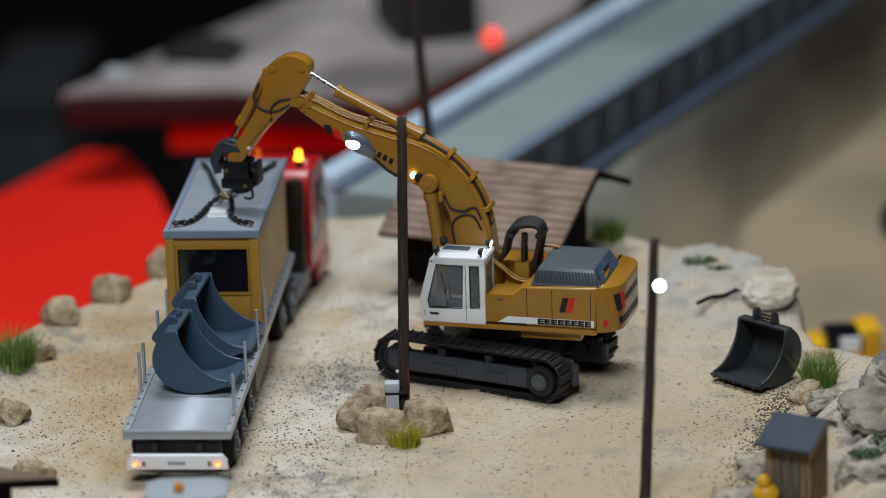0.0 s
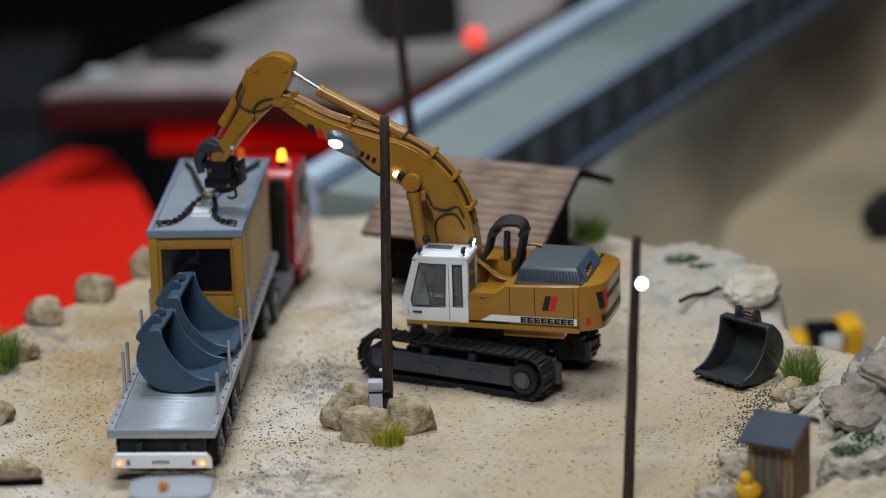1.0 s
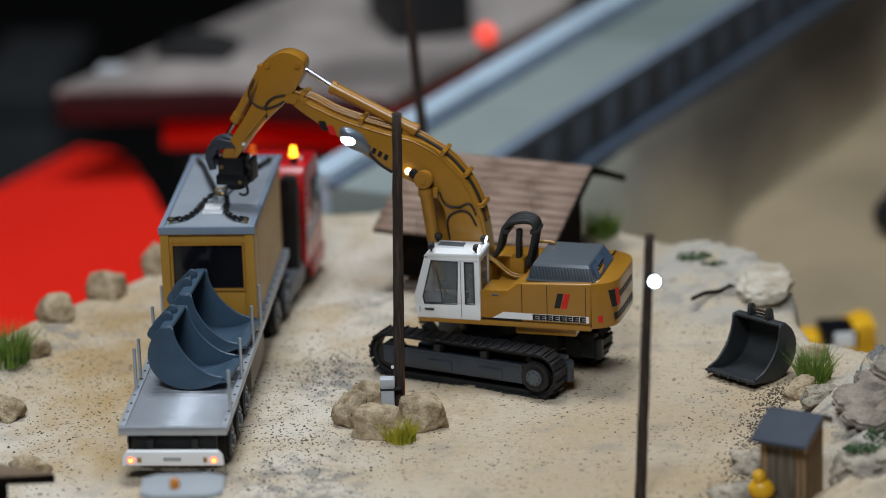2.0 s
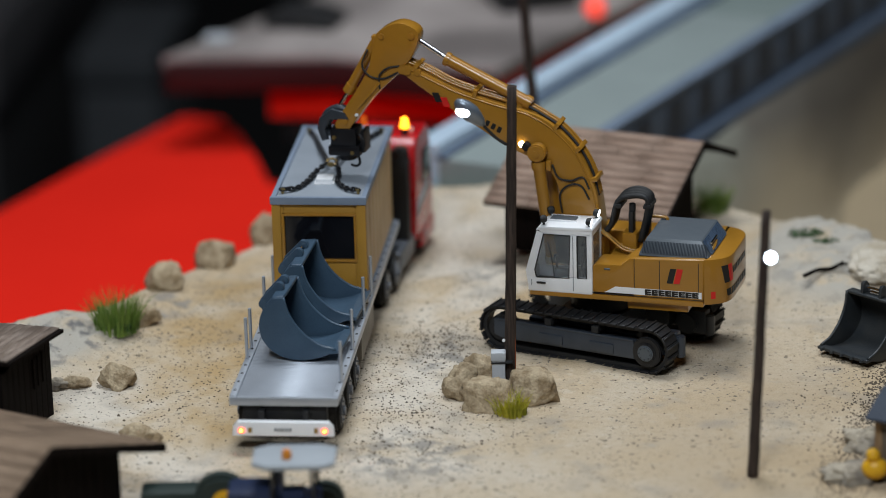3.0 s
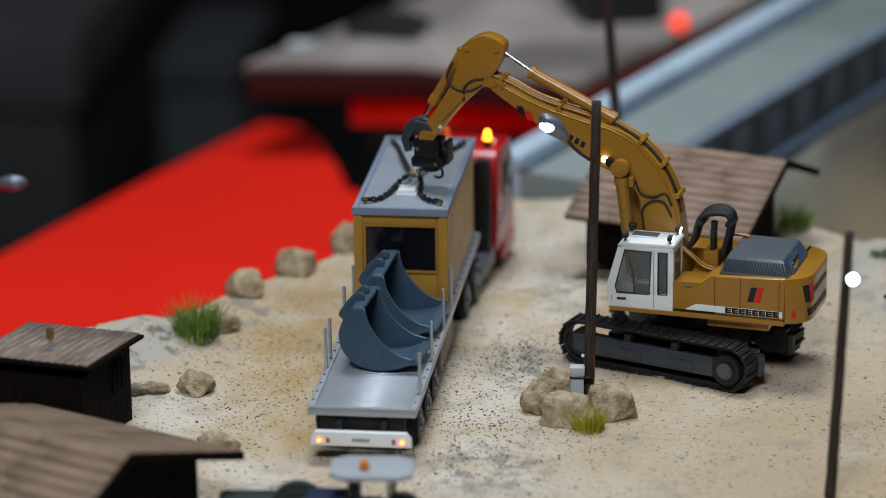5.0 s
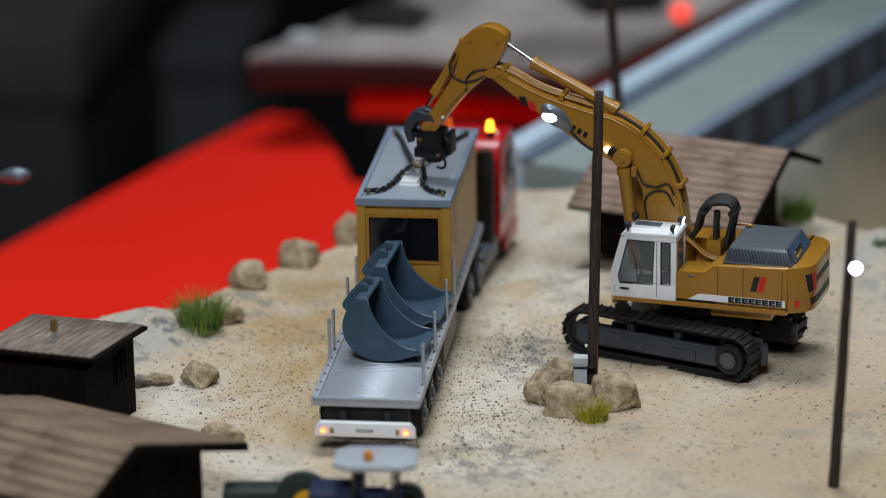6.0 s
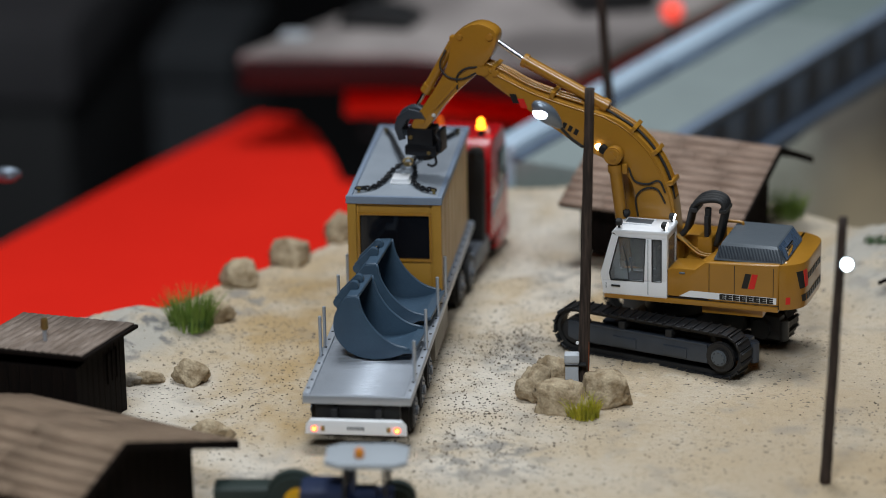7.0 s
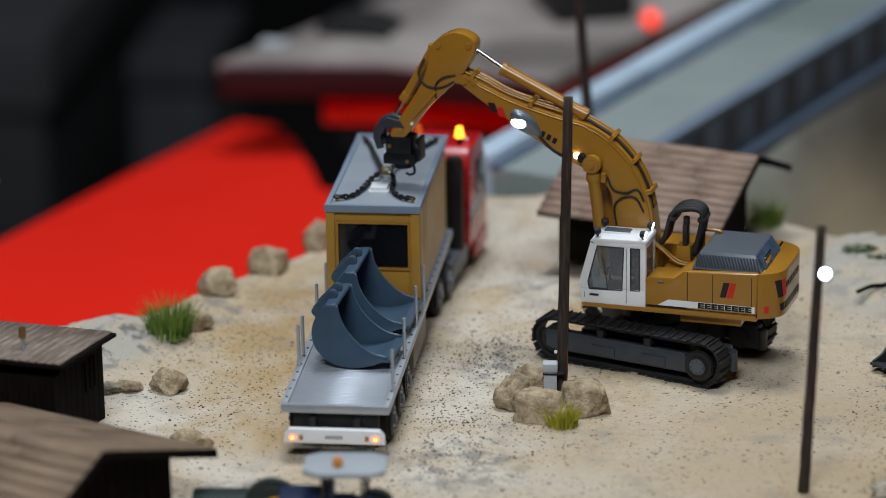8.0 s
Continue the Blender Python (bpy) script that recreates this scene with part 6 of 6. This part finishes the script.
# lean-to hut on the sand edge
lean = thing("plank_hut", pose(-0.1000, -0.1240, 0, 0, 0, -11), "almost black lean-to hut with weathered board roof", "hut", "plank huts")
part("wall", box(-0.050, 0.0, -0.030, 0.028, -0.004, 0.0418, 0.0004), "hut_wall", lean, "almost black plank wall")
for k in range(9):
    part("plank", box(-0.0002, 0.0006, -0.030 + k * 0.00645, -0.0238 + k * 0.00645, -0.003, 0.0416, 0.0002, 1), "hut_wall", lean)
    part("plank", box(-0.050 + k * 0.0055, -0.0448 + k * 0.0055, -0.0306, -0.0298, -0.003, 0.0416, 0.0002, 1), "hut_wall", lean)
wnd = part("window", box(-0.0004, 0.0009, 0.006, 0.016, 0.022, 0.036, 0.0002, 1), "hut_wall", lean, "small black window")
part("window_frame", merged(box(0, 0.0016, 0.0052, 0.0062, 0.0214, 0.0366, 0.0002), box(0, 0.0016, 0.0158, 0.0168, 0.0214, 0.0366, 0.0002), box(0, 0.0015, 0.0105, 0.0113, 0.0214, 0.0366, 0.0001)), "hut_wall", wnd)
slab = part("roof", prism([(-0.0345, 0.0478), (0.0310, 0.0414), (0.0310, 0.0432), (-0.0345, 0.0496)], -0.054, 0.0070, "x", 0.0003), "hut_wall", lean, "weathered grey-brown board roof")
boards(slab, "roof_board", (-0.0525, -0.0335, 0.0496), (-0.0525, 0.0300, 0.0434), (0.0055, -0.0335, 0.0496), 14, "lean_roof", thick=0.0006, lap=0.0, seed=31)
stack = thing("chimney", pose(-0.1236, -0.1346, 0.0468), "short metal chimney with brass cowl on roof", "chimney")
part("pipe", rod((0, 0, -0.001), (0, 0, 0.0085), 0.0011, n=12), "alu", stack)
part("cowl", rod((0, 0, 0.0075), (0, 0, 0.0130), 0.0019, 0.0016, 14, 0.0004), "brass", stack, "brass cowl")

# little outhouse under the crag
out = thing("outhouse", pose(0.3125, -0.1600, 0.0, 0, 0, -24), "small weathered wooden outhouse with slate-grey gable roof", "outhouse")
part("body", prism([(-0.0095, -0.003), (0.0095, -0.003), (0.0095, 0.0330), (0.0040, 0.0372), (-0.0095, 0.0335)], -0.0105, 0.0105, "x"), "plank", out, "weathered wooden outhouse body")
for x0, x1 in ((-0.0112, -0.0078), (0.0062, 0.0086), (0.0088, 0.0112)):
    part("plank", box(x0, x1, -0.0106, -0.0093, -0.003, 0.0328, 0.0003, 1), "plank", out)
part("lintel", box(-0.0078, 0.0062, -0.0106, -0.0093, 0.0302, 0.0328, 0.0002, 1), "plank", out)
privy_door = part("door", box(-0.0074, 0.0058, -0.0100, -0.0092, -0.002, 0.0300, 0.0002, 1), "plank_grey", out, "grey weathered plank door")
for k in range(3):
    part("door_board", box(-0.0072 + k * 0.0044, -0.0031 + k * 0.0044, -0.0104, -0.0098, -0.002, 0.0298, 0.0002, 1), "plank_grey", privy_door)
part("hinge", merged(box(-0.0072, -0.0025, -0.0107, -0.0102, 0.0240, 0.0248, 0.0001, 1), box(-0.0072, -0.0025, -0.0107, -0.0102, 0.0050, 0.0058, 0.0001, 1)), "chassis", privy_door)
for k in range(4):
    y = -0.0100 + k * 0.0050
    part("plank", box(0.0103, 0.0113, y + 0.0002, y + 0.0048, -0.003, 0.0325 + 0.0012 * min(k, 2), 0.0003, 1), "plank", out)
part("roof", merged(prism([(-0.0170, 0.0306), (0.0045, 0.0390), (0.0045, 0.0404), (-0.0170, 0.0320)], -0.0132, 0.0140, "x", 0.0003),
                    prism([(0.0045, 0.0390), (0.0150, 0.0340), (0.0150, 0.0354), (0.0045, 0.0404)], -0.0132, 0.0140, "x", 0.0003)), "slate", out, "slate-grey gable roof")
part("barge_board", prism([(-0.0165, 0.0290), (0.0045, 0.0374), (0.0146, 0.0326), (0.0146, 0.0340), (0.0045, 0.0390), (-0.0165, 0.0306)], 0.0132, 0.0142, "x"), "plank", out)
toy = bmesh.new()
bmesh.ops.create_uvsphere(toy, u_segments=20, v_segments=12, radius=1)
for v in toy.verts:
    v.co = Vector((v.co.x * 0.0062, v.co.y * 0.0050, v.co.z * 0.0052 + 0.0050))
top_ball = bmesh.new()
bmesh.ops.create_uvsphere(top_ball, u_segments=16, v_segments=10, radius=0.0032)
solid("garden_ornament", merged(toy, moved(top_ball, pose(-0.0010, -0.001, 0.0118))), "toy_yellow", "plain bright yellow rounded garden ornament", "ornament", m=pose(0.2985, -0.1690, 0.0020))

# ---------------------------------------------------------------- small loader in the foreground
loader = thing("wheel_loader", pose(0.043, -0.2330, 0, 0, 0, -86), "small wheel loader with pale cab roof and beacon", "loader")
part("roof", prism([(-0.0130, -0.012), (-0.0085, -0.0185), (0.0085, -0.0185), (0.0130, -0.012), (0.0130, 0.013), (0.0090, 0.0185), (-0.0090, 0.0185), (-0.0130, 0.011)], 0.0335, 0.0362, "z", 0.0010), "roof_white", loader, "pale blue-grey cab roof")
part("beacon", merged(rod((0.0045, -0.003, 0.0362), (0.0045, -0.003, 0.0405), 0.0024, 0.0019, 14, 0.0006)), "beacon_dull", loader, "dull orange beacon")
for x, y in ((-0.013, -0.010), (0.013, -0.010), (-0.013, 0.009), (0.013, 0.009)):
    part("cab_post", rod((x, y, 0.012), (x * 0.92, y * 0.92, 0.034), 0.0009, n=8), "chassis", loader)
part("body", merged(box(-0.013, 0.013, -0.030, 0.011, 0.006, 0.016, 0.0015), box(-0.010, 0.010, -0.030, -0.010, 0.015, 0.022, 0.002)), "navy", loader, "dark blue body")
part("seat", merged(box(-0.005, 0.005, -0.006, 0.004, 0.016, 0.020, 0.001), box(-0.005, 0.005, -0.008, -0.005, 0.018, 0.029, 0.001)), "navy", loader)
for sx in (-1, 1):
    for y, r in ((-0.018, 0.0085), (0.012, 0.0085)):
        x = sx * 0.0150
        tyre = part("wheel", rod((x - 0.0045, y, r), (x + 0.0045, y, r), r, n=28, bevel=0.002), "loader_green", loader, "dark chunky tyre")
        part("hub", rod((x + sx * 0.003, y, r), (x + sx * 0.0052, y, r), r * 0.5, n=20, bevel=0.001), "toy_yellow", tyre, "yellow wheel hub")
shovel = part("shovel", prism([(-0.058, 0.0), (-0.044, 0.0), (-0.042, 0.003), (-0.0425, 0.010), (-0.0437, 0.010), (-0.0435, 0.004), (-0.045, 0.0015), (-0.058, 0.0012)], -0.016, 0.016, "x", 0.0002), "loader_green", loader, "dark green shovel")
for sx in (-1, 1):
    part("lift_arm", tube([(sx * 0.006, -0.020, 0.014), (sx * 0.006, -0.034, 0.012), (sx * 0.006, -0.044, 0.005)], 0.0014, 8), "loader_green", loader)

tractor_toy = thing("model_tractor", pose(0.0085, -0.2260, 0, 0, 0, 6), "dark green model tractor with yellow wheel hub on sand", "tractor")
toy_tyre = part("wheel", rod((0, -0.0045, 0.0118), (0, 0.0045, 0.0118), 0.0125, n=28, bevel=0.002), "loader_green", tractor_toy, "dark chunky tyre")
part("hub", rod((0.002, -0.0030, 0.0112), (0.002, -0.0058, 0.0112), 0.0064, n=20, bevel=0.001), "toy_yellow", toy_tyre, "yellow wheel hub")
part("body", merged(box(-0.036, -0.006, -0.002, 0.012, 0.004, 0.0160, 0.0015), box(-0.036, -0.020, -0.004, 0.014, 0.0, 0.009, 0.002)), "loader_green", tractor_toy, "dark green low body")

# ---------------------------------------------------------------- raised road behind
ROAD = Matrix.Translation((0.095, 0.325, 0.0)) @ pose(0, 0, 0, 0, 0, -22.5)
road = thing("model_road", ROAD, "raised grey model road with pale kerb and slotted parapet", "road", kind="structure")
part("carriageway", box(-0.040, 0.046, -0.02, 0.335, -0.020, -0.002, 0.001), "road", road, "grey-green carriageway")
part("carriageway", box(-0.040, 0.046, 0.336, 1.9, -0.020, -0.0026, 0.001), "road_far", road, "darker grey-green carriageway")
for k in range(9):
    y = -0.02 + k * 0.21
    part("kerb", box(-0.057, -0.040, y, y + 0.209, -0.020, 0.006, 0.0015), "kerb", road, "pale blue kerb")
    part("edge_strip", box(-0.046, -0.034, y, y + 0.209, -0.004, 0.000, 0.0008), "parapet", road)
for k in range(14):
    y = 0.0 + k * 0.135
    wall_part = part("parapet", box(0.046, 0.052, y, y + 0.1345, -0.020, 0.012, 0.001), "parapet", road, "blue-grey parapet wall")
    part("coping", box(0.0440, 0.0535, y, y + 0.1345, 0.012, 0.015, 0.0008), "coping", wall_part)
    for j in range(3):
        part("slot", box(0.0515, 0.0528, y + 0.010 + j * 0.045, y + 0.030 + j * 0.045, -0.014, 0.008, 0.0005, 1), "parapet_slot", wall_part)
low_z = TABLE_Z + 0.0125


def bank():
    """Uneven earth bank from the foot of the parapet down to the table."""
    bm = bmesh.new()
    rows = []
    for j in range(96):
        y = -0.05 + j * 0.02
        foot = 0.084 + 0.016 * noise.noise(Vector((y * 6, 1, 2))) + 0.030 * math.exp(-((y - 0.21) / 0.07) ** 2) + 0.020 * smooth(0.4, 0.7, y)
        row = []
        for i in range(13):
            t = i / 12
            z = -0.024 + (low_z - 0.002 + 0.024) * smooth(0, 1, t) + 0.006 * noise.noise(Vector((t * 5, y * 22, 3))) * t * (1 - t) * 4
            row.append(bm.verts.new((0.0525 + (foot - 0.0525) * t, y, z)))
        rows.append([bm.verts.new((-0.050, y, -0.0195)), bm.verts.new((0.0440, y, -0.0195)), *row, bm.verts.new((foot, y, low_z - 0.004)), bm.verts.new((-0.050, y, low_z - 0.004))])
    m = len(rows[0])
    for p, q in zip(rows, rows[1:]):
        for i in range(m):
            bm.faces.new((p[i], q[i], q[(i + 1) % m], p[(i + 1) % m]))
    bm.faces.new(rows[0]), bm.faces.new(rows[-1][::-1])
    bmesh.ops.recalc_face_normals(bm, faces=bm.faces[:])
    return bm


part("bank", bank(), "bank", road, "earth bank with painted shade, grey near the shed and dark brown beyond")
part("footing", box(0.0500, 0.0580, 0.0, 1.88, -0.030, -0.0200, 0.0015), "parapet", road, "blue-grey footing of the parapet")
toy_car = thing("toy_car", pose(0.3905, 0.5420, TABLE_Z + 0.0122, 0, 0, 20), "black toy car standing on the beige table", "toy car")
part("wheel", rod((0, -0.006, 0.014), (0, 0.006, 0.014), 0.0140, n=28, bevel=0.003), "black", toy_car)
part("rim", rod((0, -0.0045, 0.014), (0, -0.0066, 0.014), 0.0070, n=20, bevel=0.0006), "chassis", toy_car)
part("body", box(0.002, 0.050, -0.004, 0.022, 0.008, 0.026, 0.004), "black", toy_car)

# ---------------------------------------------------------------- second display platform and what stands far behind
stage = thing("display_platform", pose(-0.181, 0.704, TABLE_Z), "dark platform with worn grey-brown top over red cloth", "platform")
part("top", prism([(0, 0), (0.115, 0.006), (0.235, -0.030), (0.345, 0.21), (0.40, 0.60), (0.310, 0.60)], 0.060, 0.070, "z", 0.002), "slab_top", stage, "worn grey-brown top")
part("front_edge", prism([(0.002, -0.001), (0.115, 0.005), (0.234, -0.031), (0.234, -0.028), (0.115, 0.008), (0.003, 0.003)], 0.044, 0.066, "z", 0.0005), "slab_side", stage, "blackish front edge")
part("left_edge", prism([(-0.001, 0.001), (0.001, 0.0), (0.309, 0.596), (0.307, 0.598)], 0.044, 0.066, "z"), "slab_side", stage, "blackish side edge")
part("skirt", prism([(0.070, 0.020), (0.150, 0.018), (0.236, 0.002), (0.33, 0.22), (0.30, 0.50), (0.22, 0.45)], 0.020, 0.0605, "z"), "red_cloth", stage, "red cloth skirt under the platform")
# added black block that deepens the shadow below the skirt
part("plinth", prism([(0.080, 0.024), (0.150, 0.022), (0.230, 0.010), (0.32, 0.22), (0.29, 0.49), (0.22, 0.44)], 0.0, 0.0205, "z"), "hall_dark", stage, "black block standing in for shadow under the skirt")
block = thing("model_vehicle", pose(-0.098, 0.785, TABLE_Z + 0.0705, 0, 0, -10), "low dark grey model vehicle on the platform", "vehicle")
part("body", prism([(-0.022, 0.0), (0.030, 0.0), (0.031, 0.005), (0.015, 0.011), (-0.010, 0.012), (-0.022, 0.006)], -0.015, 0.025, "y", 0.002), "chassis", block)
# added pale plate in place of the light reflected near the platform corner
part("painted_glint", box(-0.052, -0.034, -0.056, -0.040, 0.0, 0.003, 0.0010), "box_grey", block)
block2 = thing("model_vehicle", pose(0.060, 0.86, TABLE_Z + 0.0705, 0, 0, 20), "tall dark model vehicle on the platform", "vehicle")
part("body", box(-0.03, 0.03, -0.04, 0.04, 0.0, 0.05, 0.006), "chassis", block2)
part("mast", box(-0.004, 0.004, -0.004, 0.004, 0.048, 0.12, 0.001), "chassis", block2)
sig = thing("signal_lamp", pose(0.1240, 0.6300, TABLE_Z), "small round red signal lamp on a thin post", "lamp")
part("post", rod((0, 0, 0), (0, 0, 0.1190), 0.0012, n=8), "chassis", sig)
ball = bmesh.new()
bmesh.ops.create_uvsphere(ball, u_segments=18, v_segments=10, radius=0.0075)
part("lens", moved(ball, pose(0, 0, 0.1250)), "signal_red", sig, "glowing red lens")

loader2 = thing("toy_loader", pose(0.3335, 0.3000, TABLE_Z + 0.0122, 0, 0, 8), "yellow toy loader standing on the beige table", "loader")
part("body", merged(prism([(-0.030, 0.004), (0.026, 0.004), (0.027, 0.012), (0.018, 0.016), (-0.020, 0.016), (-0.030, 0.012)], -0.010, 0.010, "y", 0.002)), "toy_yellow", loader2, "yellow rounded body")
part("cab_window", box(0.001, 0.018, -0.0115, 0.007, 0.0100, 0.0205, 0.002), "dark_glass", loader2)
part("cab_roof", prism([(0.012, 0.015), (0.026, 0.013), (0.026, 0.0215), (0.021, 0.0225), (0.014, 0.0195)], -0.0108, 0.010, "y", 0.001), "toy_yellow", loader2)
part("badge", box(0.007, 0.016, -0.0126, -0.0112, 0.0125, 0.0195, 0.0004), "white", loader2)
for x in (-0.013, 0.013):
    for y in (-0.0105, 0.0105):
        part("wheel", rod((x, y - 0.003, 0.0065), (x, y + 0.003, 0.0065), 0.0065, n=20, bevel=0.001), "toy_yellow", loader2)
loader2.scale = (1.3, 1.3, 1.3)
crate = thing("flight_case", pose(-0.394, 1.60, -0.95), "dark grey case standing in the dim hall", "case")
part("case", box(-0.040, 0.040, 0.0, 0.2, 0, 0.61, 0.01), "case_grey", crate)
part("lid", box(-0.042, 0.042, -0.002, 0.202, 0.611, 0.645, 0.008), "case_grey", crate)
counter = thing("display_counter", pose(-0.80, 1.60, -0.95), "black display counter with dim grey top panel", "counter")
part("body", box(-0.28, 0.28, 0.01, 0.40, 0, 0.585, 0.01), "black", counter)
part("top_panel", box(-0.29, 0.29, 0.0, 0.41, 0.586, 0.665, 0.01), "board_grey", counter, "dim grey top panel")
